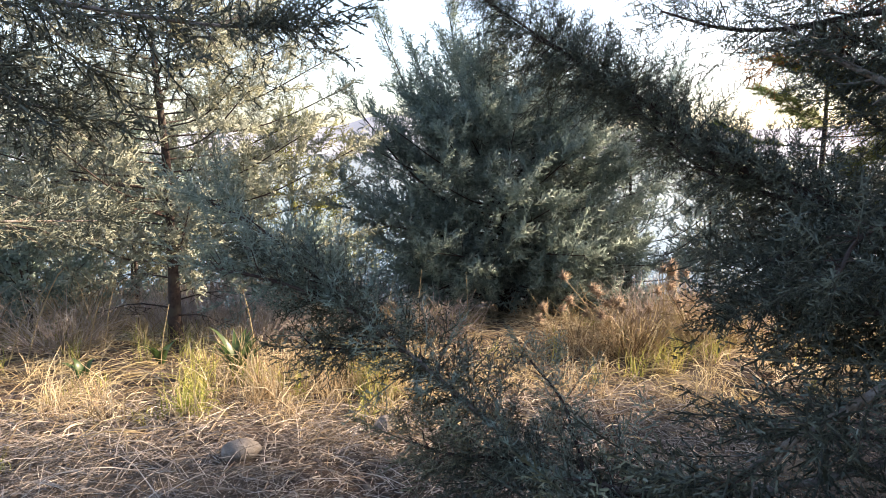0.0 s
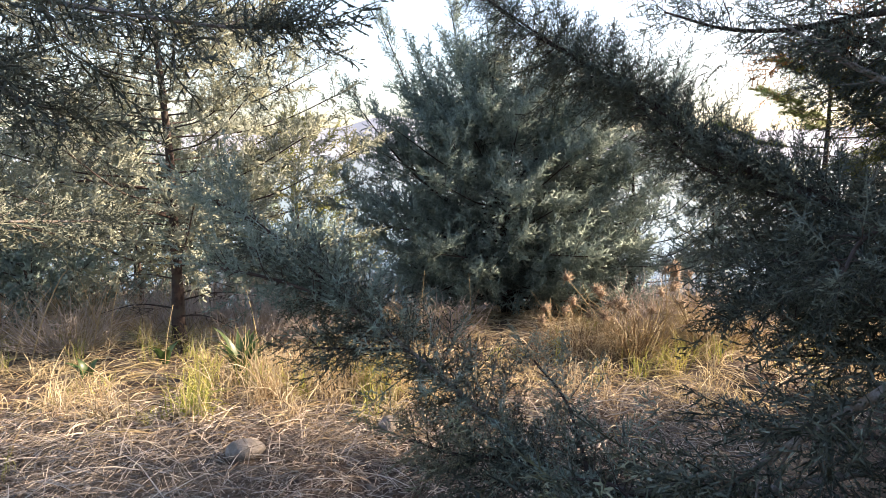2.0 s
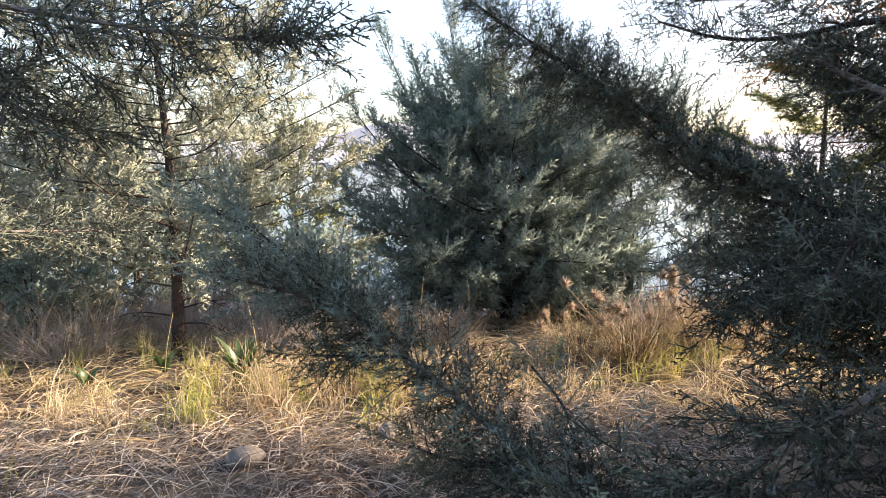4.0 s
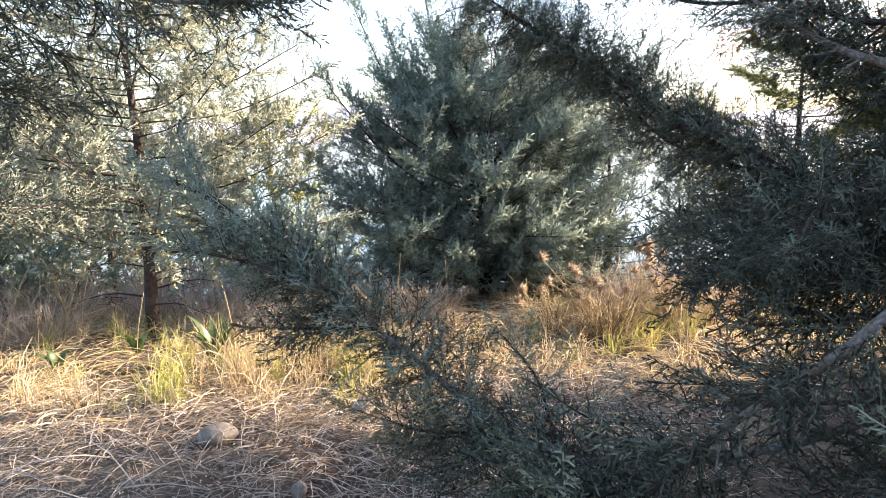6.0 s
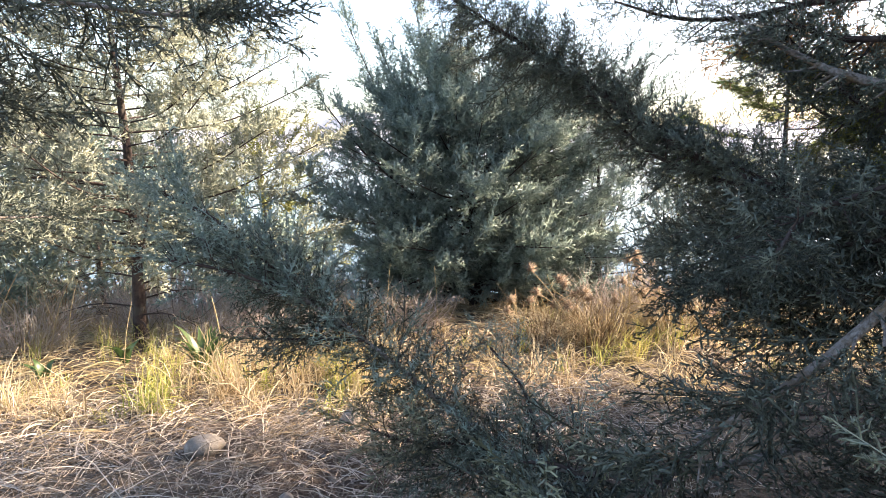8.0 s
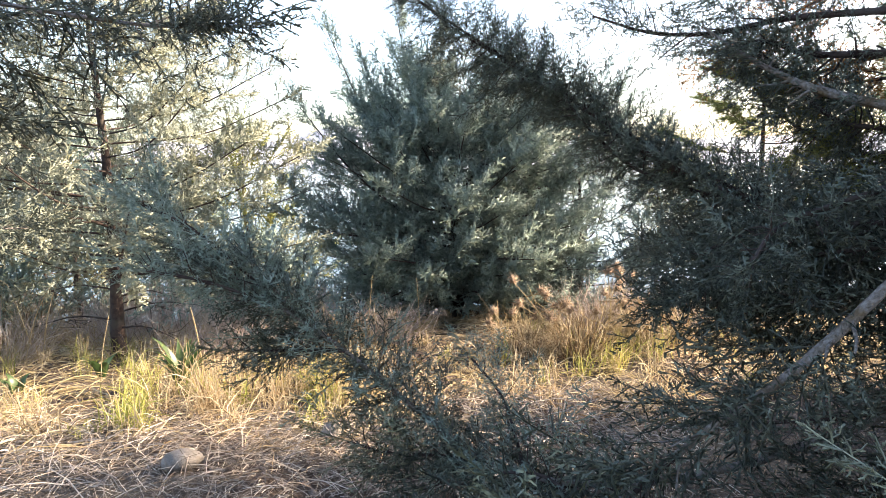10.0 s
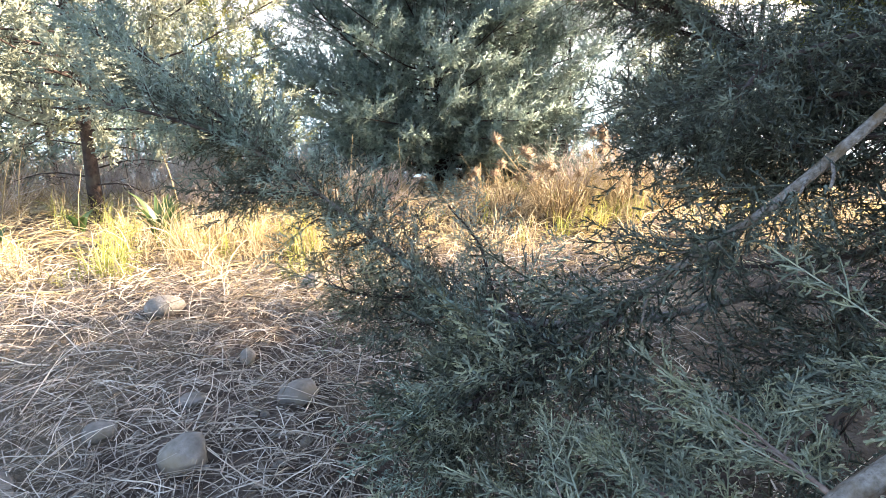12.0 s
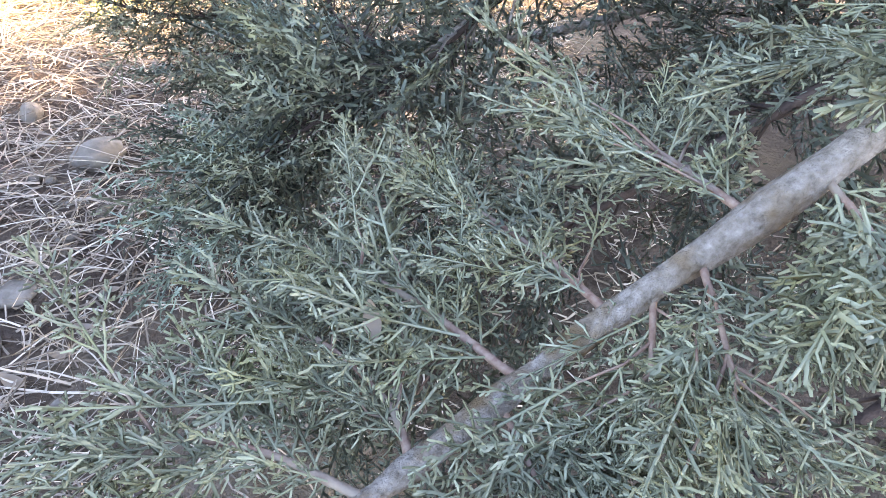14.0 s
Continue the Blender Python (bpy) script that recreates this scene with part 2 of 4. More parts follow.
# ---- cypress foliage ----
def make_plumes(seed, lod, count=8):
    """Tapering sprays along +x, 0.24 m long: shoots on both sides of an axis, and cord-like twigs on both sides of each shoot."""
    gap, twig_gap, twig_len, twig_r, flat = ((0.0200, 0.0135, 0.045, 0.0021, 0.5), (0.0150, 0.0092, 0.0235, 0.0022, 1.0),
                                             (0.0135, 0.0105, 0.027, 0.0031, 1.3), (0.0230, 0.0160, 0.036, 0.0060, 1.3))[lod]
    steep = ((38, 64), (44, 80), (42, 78), (42, 78))[lod]
    out = []
    for c in range(count):
        rng = rng_of(seed + c)
        L = 0.24
        bend, sway = rng.normal(0.10, 0.10), rng.normal(0, 0.10)

        def axis(u):
            return np.array([L * u, sway * L * u * u, bend * L * u * u])
        stems, twigs = [(axis(0.0), axis(0.5), axis(1.0))], []
        n = int(L * 0.9 / gap)
        for k in range(n + 1):
            u = min(1.0, 0.1 + 0.9 * k / n)
            a = radians(rng.uniform(*steep)) if k < n else 0.0
            phi = (0 if k % 2 else math.pi) + rng.normal(0, flat)
            d = unit(np.array([math.cos(a), math.sin(a) * math.cos(phi), math.sin(a) * math.sin(phi)]))
            ell = (0.028 + 0.066 * (1 - u) ** 0.75) * min(1.0, 0.45 + 1.9 * u) * rng.uniform(0.7, 1.12)
            b = axis(u)
            curl = np.array([0.3, 0.0, 0.12 + rng.normal(0, 0.1)]) * ell

            def shoot(v):
                return b + d * ell * v + curl * v * v
            stems.append((b, shoot(0.5), shoot(1.0)))
            nrm = unit(np.cross(d, np.cross([0.0, 0.0, 1.0], d)) + rng.normal(0, 0.35, 3))
            lat = unit(np.cross(nrm, d))
            m = max(2, int(ell / twig_gap))
            for j in range(m):
                v = 0.1 + 0.88 * (j + rng.uniform(0.2, 0.8)) / m
                e = radians(rng.uniform(steep[0] - 2, steep[1] - 4))
                w = unit(math.cos(e) * d + math.sin(e) * lat * (1 if j % 2 else -1) + rng.normal(0, 0.16 if lod == 0 else 0.4, 3))
                s = twig_len * (1.1 - 0.62 * v) * rng.uniform(0.6, 1.1)
                p = shoot(v)
                end = p + s * unit(w + 0.35 * d + rng.normal(0, 0.08, 3))
                twigs.append((p, p + 0.5 * s * w, end))
                if lod == 0 and s > 0.014:
                    for f in (0.35, 0.6)[:1 + (j + k) % 2]:
                        o = unit(0.75 * w + rng.choice([-0.75, 0.75]) * unit(np.cross(nrm, w)) + rng.normal(0, 0.12, 3))
                        b2 = p + f * (end - p)
                        twigs.append((b2, b2 + 0.18 * s * o, b2 + 0.36 * s * unit(o + 0.3 * w)))
        stems, twigs = np.array(stems), np.array(twigs)
        pile = Pile()
        thick = rng.uniform(0.85, 1.15, (len(twigs), 1))
        if lod == 0:
            strands(pile, twigs, thick * twig_r * [1.0, 1.08, 0.8], 4)
            strands(pile, stems, np.full((len(stems), 1), twig_r) * [1.25, 1.15, 0.9], 4)
        else:
            strands(pile, twigs[:, [0, 2]], thick * twig_r * [1.1, 0.8], 2)
            strands(pile, stems[:, [0, 2]] if lod > 1 else stems, np.full((len(stems), 1), twig_r) * ([1.0, 0.6] if lod > 1 else [1.0, 0.9, 0.6]), 2)
        v, q = np.concatenate(pile.v), np.concatenate(pile.q)
        # shading follows the plume's rounded body, and every blade turns its face outwards
        u = np.clip(v[:, :1] / L, 0, 1)
        body = unit((v - np.concatenate([0.75 * v[:, :1], sway * L * u * u, bend * L * u * u], 1)) * [0.6, 1, 1] + 1e-6)
        c = v[q]
        face = np.cross(c[:, 2] - c[:, 0], c[:, 3] - c[:, 1])
        turned = np.sum(face * body[q].mean(1), 1) < 0
        q[turned] = q[turned][:, ::-1]
        out.append((v, q, body))
    return out


PLUMES = {lod: make_plumes(70 + 20 * lod, lod) for lod in range(4)}


def set_plumes(pile, lod, rng, base, way, up, size):
    """Sets a plume at each base, along its way, its flat side towards up."""
    y = unit(np.cross(up, way))
    turn = np.stack([way, y, np.cross(way, y)], 1) * size[:, None, None]
    pick = rng.integers(len(PLUMES[lod]), size=len(base))
    for k, (v, q, body) in enumerate(PLUMES[lod]):
        at = np.nonzero(pick == k)[0]
        if not len(at):
            continue
        verts = (np.einsum("vi,nij->nvj", v, turn[at]) + base[at][:, None]).reshape(-1, 3)
        step = (np.arange(len(at)) * len(v))[:, None, None]
        pile.add(verts, (q[None] + step).reshape(-1, 4))
        if lod:
            pile.bodies.append(np.einsum("vi,nij->nvj", body, turn[at] / size[at][:, None, None]).reshape(-1, 3))


def bough(tree, seed, ctrl, r0, r1, n, length, lod=1, bare=0.3, lift=0.15, spread=0.7, bark=None, foliage=None, label="", angle=(32, 68), knots=0.05, fork=0.5, tip=True):
    """A limb with n plumes on alternate sides, all of it leafy but the inner part. The limb is a part of its tree, its foliage a part of the limb."""
    rng = rng_of(seed)
    m = 30 if lod < 2 else 12
    pts = smooth_line(ctrl, m)
    radii = r0 + (r1 - r0) * np.linspace(0, 1, m) ** 0.8
    wood, leaves = Pile(), Pile()
    tube(wood, pts, radii, (12, 8, 5, 4)[lod], knots, rng)
    t, s, w = frames_of(pts)
    if n:
        v = bare + (1 - bare) * (np.arange(n) + rng.uniform(0.1, 0.9, n)) / n
        i = np.minimum((v * (m - 1)).astype(int), m - 2)
        p = pts[i] + (pts[i + 1] - pts[i]) * (v * (m - 1) - i)[:, None]
        phi = np.where(np.arange(n) % 2, 0.0, math.pi) + rng.normal(0, spread, n)
        out = np.cos(phi)[:, None] * s[i] + np.sin(phi)[:, None] * w[i]
        a = np.radians(rng.uniform(angle[0], angle[1], n))[:, None]
        d = unit(np.cos(a) * t[i] + np.sin(a) * out + [0, 0, lift])
        ell = length * rng.uniform(0.65, 1.15, n) * (0.62 + 0.38 * np.sin(math.pi * np.clip(0.25 + 0.7 * (v - bare) / (1 - bare), 0, 1)))
        up = unit(np.array([0, 0, 1.0]) + rng.normal(0, 0.3 + 0.4 * spread, (n, 3)))
        # every other plume sits further out, on a short bare twig
        off = np.where(rng.random(n) < fork, rng.uniform(0.25, 0.7, n), 0.0) * ell
        base = p + d * off[:, None]
        for k in np.nonzero(off > 0)[0]:
            tube(wood, np.array([p[k], p[k] + 0.5 * off[k] * d[k] + rng.normal(0, 0.004, 3), base[k]]), np.array([1.0, 0.8, 0.6]) * max(0.0016, min(0.4 * radii[i[k]], 0.0045)), 4 if lod < 2 else 3)
        set_plumes(leaves, lod, rng, base, d, up, ell / 0.24)
    if tip:
        set_plumes(leaves, lod, rng, pts[[-1, -2]], t[[-1, -2]], unit(np.array([[0, 0, 1.0], [0.3, 0.2, 1.0]])), np.array([0.8, 1.0]) * length / 0.24)
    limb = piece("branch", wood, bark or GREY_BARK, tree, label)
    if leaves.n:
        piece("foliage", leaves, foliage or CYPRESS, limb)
    return limb


# ---- ground, water and far shore ----
def build_ground():
    xs = np.concatenate([-np.geomspace(6, 5000, 34)[::-1], np.linspace(-5.9, 5.9, 119), np.geomspace(6, 5000, 34)])
    ys = np.concatenate([-np.geomspace(2, 4000, 24)[::-1], np.linspace(-1.9, 8, 100), np.geomspace(8.2, 5000, 60)])
    x, y = np.meshgrid(xs, ys)
    z = ground_z(x, y)
    rng = rng_of(3)
    z = z + 0.006 * rng.normal(size=z.shape) * (np.abs(x) < 6) * (y < 8)
    far = np.clip((np.hypot(x + 300, y) - 1750) / 500, 0, 1) * (y > 300)
    ridge = 60 + 34 * np.sin(x / 330 + 1.0) + 14 * np.sin(x / 121 + 0.4) + 7 * np.sin(x / 47)
    z = z + far * (np.maximum(ridge, 12) + 22)
    pile = Pile()
    i, j = np.meshgrid(np.arange(len(ys) - 1), np.arange(len(xs) - 1), indexing="ij")
    c = len(xs)
    pile.add(np.stack([x, y, z], -1).reshape(-1, 3), np.stack([i * c + j, i * c + j + 1, (i + 1) * c + j + 1, (i + 1) * c + j], -1).reshape(-1, 4))
    ob = piece("ground", pile, SOIL)
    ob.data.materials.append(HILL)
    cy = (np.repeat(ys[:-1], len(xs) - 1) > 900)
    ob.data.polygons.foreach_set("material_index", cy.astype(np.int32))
    tagged(ob, "stony brown soil bank with scattered straw, falling to a lake", "ground", kind="structure")


def build_water():
    m, nt, p, out = node_material("lake_water")
    p.inputs["Base Color"].default_value = (0.05, 0.08, 0.10, 1)
    p.inputs["Roughness"].default_value = 0.12
    bump(nt, noise_tex(nt, 0.6, 4.0), 0.35, 0.3, p)
    pile = Pile()
    pile.add([(-4500, 20, -20.0), (4500, 20, -20.0), (4500, 3200, -20.0), (-4500, 3200, -20.0)], [[0, 1, 2, 3]])
    tagged(piece("water", pile, m), "calm pale lake water under a bright sky", "water", kind="structure")


build_ground()
build_water()


# ---- trees ----
def cypress(seed, x, y, height, radius, trunk_r, limbs, plumes, length, label, bare_z=0.05, lod=3, lean=(0.0, 0.0), foliage=None, shape=0.55, rise=0.6, dead=0, low=0.35, front=1.0):
    """A whole cypress: a tapered trunk and limbs all round, longest low down."""
    rng = rng_of(seed)
    z0 = float(ground_z(x, y))
    tree = thing("cypress_tree", (x, y, z0), label, "tree")
    top = np.array([x + lean[0], y + lean[1], z0 + height])
    ctrl = [(x, y, z0 - 0.05), (x + 0.3 * lean[0] + 0.02, y + 0.3 * lean[1], z0 + 0.35 * height), (x + 0.7 * lean[0] - 0.02, y + 0.7 * lean[1], z0 + 0.7 * height), top]
    line = smooth_line(ctrl, 26)
    wood = Pile()
    u = np.linspace(0, 1, 26)
    tube(wood, line, trunk_r * (1 - u) ** 1.4 + 0.003 + trunk_r * 0.5 * np.exp(-u * 30), 10, 0.06, rng)
    piece("trunk", wood, BARK, tree)
    for k in range(dead):
        p = np.array([np.interp(0.06 + 0.26 * k / dead, u, line[:, c]) for c in range(3)])
        az, ell = rng.uniform(0, 6.283), rng.uniform(0.15, 0.5)
        h = np.array([math.cos(az), math.sin(az), 0])
        snag = Pile()
        tube(snag, smooth_line([p, p + 0.5 * ell * h + [0, 0, 0.03], p + ell * h - [0, 0, 0.03]], 6), np.linspace(0.006, 0.002, 6), 5, 0.08, rng)
        for _ in range(7):
            b = p + h * ell * rng.uniform(0.3, 1.0)
            tube(snag, [b, b + rng.normal(0, 0.05, 3), b + rng.normal(0, 0.09, 3)], [0.0025, 0.0018, 0.001], 3)
        piece("dead_branch", snag, BARK, tree)
    for k in range(limbs):
        f = bare_z + (0.97 - bare_z) * (k + 0.5) / limbs
        p = np.array([np.interp(f, u, line[:, c]) for c in range(3)])
        az = k * 2.39996 + rng.normal(0, 0.25)
        reach = max(0.12, radius * (1 - f) ** shape * rng.uniform(0.75, 1.18) * min(1.0, 0.72 + 1.2 * f))
        h = np.array([math.cos(az), math.sin(az), 0])
        climb = rise * (low + (1.25 - low) * f) * reach * rng.uniform(0.7, 1.3)
        mid = p + 0.5 * reach * h + [0, 0, 0.22 * climb]
        end = p + reach * h + [0, 0, climb]
        n = max(4, int(plumes * (0.4 + 0.6 * reach / radius) * (front if h[1] > 0.35 else 1.0)))
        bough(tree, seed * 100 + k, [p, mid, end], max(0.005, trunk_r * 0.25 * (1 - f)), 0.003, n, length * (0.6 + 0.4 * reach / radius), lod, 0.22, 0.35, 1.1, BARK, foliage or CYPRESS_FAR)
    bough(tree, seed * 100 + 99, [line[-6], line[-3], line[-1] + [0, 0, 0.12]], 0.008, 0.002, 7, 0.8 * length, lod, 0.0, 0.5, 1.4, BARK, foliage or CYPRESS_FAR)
    return tree


def many_leadered_cypress(seed, x, y):
    """A broad young cypress: bowl-shaped, several leaders, every limb swept upwards, dense and dark at the foot."""
    rng = rng_of(seed)
    z0 = float(ground_z(x, y))
    tree = thing("cypress_tree", (x, y, z0), "dense blue-green young cypress with upswept plumes and several leaders", "tree")
    line = smooth_line([(x, y, z0 - 0.05), (x - 0.03, y, 0.5), (x - 0.1, y + 0.03, 1.0), (x - 0.2, y + 0.05, 1.55)], 26)
    u = np.linspace(0, 1, 26)
    wood = Pile()
    tube(wood, line, 0.055 * (1 - u) ** 1.2 + 0.005, 10, 0.06, rng)
    piece("trunk", wood, BARK, tree)
    for k in range(84):
        f = 0.04 + 0.80 * (k + 0.5) / 84
        p = np.array([np.interp(f, u, line[:, c]) for c in range(3)])
        az = k * 2.39996 + rng.normal(0, 0.25)
        h = np.array([math.cos(az), math.sin(az), 0])
        climb = (0.1 + 0.48 * f) * rng.uniform(0.6, 1.25)
        z = p[2] + climb
        reach = np.interp(z, [-0.3, 0.0, 0.4, 0.8, 1.2, 1.5, 1.75, 2.0], [0.7, 1.0, 1.25, 1.2, 1.0, 0.75, 0.45, 0.2]) * rng.uniform(0.72, 1.1)
        end = np.array([x - 0.06, y, 0]) + reach * h
        end[2] = z
        mid = 0.5 * (p + end) - [0, 0, 0.15 * climb]
        bough(tree, seed * 100 + k, [p, mid, end], 0.014 * (1 - 0.6 * f), 0.003, 29 if h[1] < 0.3 else 11, 0.32, 2, 0.14, 0.5, 1.1, BARK, GLAUCOUS, angle=(20, 60))
    # the skirt, down to the ground
    for k in range(30):
        az = radians(-200 + 220 * ((k * 0.618) % 1)) + rng.normal(0, 0.08)
        h = np.array([math.cos(az), math.sin(az), 0])
        p = np.array([x, y, z0 + 0.1 + 0.5 * k / 30])
        end = p + rng.uniform(0.55, 1.15) * h
        end[2] = float(ground_z(end[0], end[1])) + rng.uniform(0.08, 0.35) + 0.35 * k / 30
        bough(tree, seed * 100 + 200 + k, [p, 0.5 * (p + end) + [0, 0, 0.05], end], 0.012, 0.003, 15, 0.3, 2, 0.2, 0.3, 1.2, BARK, GLAUCOUS)
    # leaders that stand clear of the crown
    for k, (a, b) in enumerate([((0.6, 5.5, 0.8), (-0.03, 5.75, 2.12)), ((0.7, 5.5, 1.2), (0.52, 5.7, 2.25)), ((0.5, 5.4, 0.7), (-0.27, 5.5, 1.52)), ((0.9, 5.5, 1.3), (0.86, 5.6, 2.1)),
                                ((0.95, 5.5, 1.1), (1.22, 5.5, 1.95)), ((0.6, 5.4, 0.4), (-0.38, 5.4, 0.95)), ((1.0, 5.4, 0.9), (1.55, 5.3, 1.7)), ((0.7, 5.45, 1.0), (0.24, 5.6, 1.85))]):
        a, b = np.array(a), np.array(b)
        bough(tree, seed * 100 + 90 + k, [a, 0.5 * (a + b) - [0, 0, 0.08], b], 0.014, 0.003, 22, 0.27, 2, 0.15, 0.5, 1.2, BARK, GLAUCOUS, angle=(20, 50))
    return tree


many_leadered_cypress(4, 0.98, 5.5)
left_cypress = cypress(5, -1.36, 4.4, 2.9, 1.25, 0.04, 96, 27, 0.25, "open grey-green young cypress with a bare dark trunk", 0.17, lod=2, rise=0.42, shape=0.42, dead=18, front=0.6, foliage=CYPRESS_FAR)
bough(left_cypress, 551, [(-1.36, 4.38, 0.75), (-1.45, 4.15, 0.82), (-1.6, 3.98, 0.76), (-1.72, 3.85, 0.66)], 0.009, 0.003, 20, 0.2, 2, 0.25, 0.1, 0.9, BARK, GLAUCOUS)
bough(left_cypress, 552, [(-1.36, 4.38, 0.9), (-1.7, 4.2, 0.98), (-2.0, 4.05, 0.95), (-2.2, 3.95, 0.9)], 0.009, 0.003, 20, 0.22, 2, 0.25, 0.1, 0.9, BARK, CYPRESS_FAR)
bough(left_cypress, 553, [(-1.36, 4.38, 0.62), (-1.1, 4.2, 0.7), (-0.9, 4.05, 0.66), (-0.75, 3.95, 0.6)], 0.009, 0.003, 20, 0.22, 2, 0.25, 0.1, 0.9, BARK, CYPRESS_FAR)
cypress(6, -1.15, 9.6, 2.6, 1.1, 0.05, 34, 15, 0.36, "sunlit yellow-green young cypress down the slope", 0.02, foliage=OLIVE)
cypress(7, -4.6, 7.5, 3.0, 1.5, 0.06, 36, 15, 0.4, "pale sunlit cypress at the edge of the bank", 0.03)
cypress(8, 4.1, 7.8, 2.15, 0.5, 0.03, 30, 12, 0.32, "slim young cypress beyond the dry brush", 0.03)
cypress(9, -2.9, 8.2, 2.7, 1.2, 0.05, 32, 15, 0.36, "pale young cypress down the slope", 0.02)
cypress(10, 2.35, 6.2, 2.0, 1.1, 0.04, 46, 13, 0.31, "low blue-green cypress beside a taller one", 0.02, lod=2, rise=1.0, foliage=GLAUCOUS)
# unseen tree, added to keep direct sun off the many-leadered cypress
cypress(13, 6.7, 5.75, 5.0, 1.4, 0.06, 58, 12, 0.55, "tall cypress added out of view to shade the young trees", 0.03, shape=0.45)
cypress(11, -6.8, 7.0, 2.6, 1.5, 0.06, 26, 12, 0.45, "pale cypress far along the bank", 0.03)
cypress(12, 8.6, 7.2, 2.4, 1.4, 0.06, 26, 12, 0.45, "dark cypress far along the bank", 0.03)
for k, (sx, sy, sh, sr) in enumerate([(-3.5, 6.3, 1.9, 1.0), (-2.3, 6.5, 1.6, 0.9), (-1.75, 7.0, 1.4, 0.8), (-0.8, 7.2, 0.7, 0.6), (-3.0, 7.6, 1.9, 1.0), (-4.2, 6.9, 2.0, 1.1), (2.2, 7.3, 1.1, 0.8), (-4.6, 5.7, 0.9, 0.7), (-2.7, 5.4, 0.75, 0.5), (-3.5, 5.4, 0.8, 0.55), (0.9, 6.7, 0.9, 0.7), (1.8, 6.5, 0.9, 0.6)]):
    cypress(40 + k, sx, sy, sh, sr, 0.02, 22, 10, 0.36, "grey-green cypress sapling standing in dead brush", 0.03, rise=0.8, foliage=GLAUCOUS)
# added to block low sun from the foot of the blue-green trees
cypress(14, 3.8, 5.4, 1.05, 0.9, 0.04, 40, 12, 0.34, "low dark cypress added to shade its neighbours", 0.02, foliage=CYPRESS, rise=0.9)
# unseen trees added towards the sun, to shade the near ground
cypress(17, 4.7, 1.36, 4.4, 1.5, 0.08, 72, 14, 0.7, "unseen tall cypress added to shade the near ground", 0.03, shape=0.4)
cypress(19, 6.9, 1.25, 5.0, 1.7, 0.09, 40, 10, 0.8, "unseen tall cypress added to shade the near ground", 0.03, shape=0.4)

# the tree that the camera stands under
near_tree = thing("cypress_tree", (2.3, 1.7, float(ground_z(2.3, 1.7))), "large blue-green cypress with drooping grey limbs", "tree")
wood = Pile()
tube(wood, smooth_line([(2.3, 1.7, 0.0), (2.28, 1.7, 1.0), (2.33, 1.72, 2.2), (2.3, 1.7, 3.6)], 24), np.linspace(0.11, 0.03, 24), 12, 0.06, rng_of(2))
piece("trunk", wood, BARK, near_tree)


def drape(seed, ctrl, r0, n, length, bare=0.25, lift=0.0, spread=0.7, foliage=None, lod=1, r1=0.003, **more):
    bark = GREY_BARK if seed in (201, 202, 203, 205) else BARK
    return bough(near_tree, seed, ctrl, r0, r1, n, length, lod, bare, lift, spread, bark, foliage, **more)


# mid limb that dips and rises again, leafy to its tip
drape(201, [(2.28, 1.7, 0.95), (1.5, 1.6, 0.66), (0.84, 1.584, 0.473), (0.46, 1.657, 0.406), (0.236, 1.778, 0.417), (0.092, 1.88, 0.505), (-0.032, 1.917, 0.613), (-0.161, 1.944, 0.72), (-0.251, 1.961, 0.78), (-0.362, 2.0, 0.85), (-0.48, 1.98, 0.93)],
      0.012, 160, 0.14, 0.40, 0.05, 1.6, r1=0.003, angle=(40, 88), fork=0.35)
# paler GLAUCOUS towards the tip puts the skylight there into the colour
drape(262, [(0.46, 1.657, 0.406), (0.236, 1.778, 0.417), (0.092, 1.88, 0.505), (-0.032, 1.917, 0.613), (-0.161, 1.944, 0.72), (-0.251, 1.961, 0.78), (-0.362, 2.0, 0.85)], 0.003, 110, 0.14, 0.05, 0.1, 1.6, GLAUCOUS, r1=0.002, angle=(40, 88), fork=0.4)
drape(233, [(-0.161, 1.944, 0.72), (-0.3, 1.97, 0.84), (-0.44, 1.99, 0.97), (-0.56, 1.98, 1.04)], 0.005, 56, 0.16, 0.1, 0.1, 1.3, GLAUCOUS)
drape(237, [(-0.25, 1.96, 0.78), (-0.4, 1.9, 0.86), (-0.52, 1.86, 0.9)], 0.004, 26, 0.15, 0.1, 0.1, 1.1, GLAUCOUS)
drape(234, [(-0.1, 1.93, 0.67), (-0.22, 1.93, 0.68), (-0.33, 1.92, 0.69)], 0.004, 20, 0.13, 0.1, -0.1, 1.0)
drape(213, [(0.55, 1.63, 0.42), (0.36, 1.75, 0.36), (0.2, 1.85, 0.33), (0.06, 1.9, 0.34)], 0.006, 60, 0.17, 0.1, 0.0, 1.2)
drape(214, [(0.236, 1.778, 0.417), (0.12, 1.84, 0.42), (0.0, 1.88, 0.42), (-0.1, 1.9, 0.45)], 0.005, 34, 0.14, 0.1, 0.0, 1.3, LIT_CYPRESS)
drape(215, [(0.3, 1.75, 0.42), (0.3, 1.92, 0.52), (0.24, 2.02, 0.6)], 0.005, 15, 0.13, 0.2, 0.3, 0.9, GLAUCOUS)
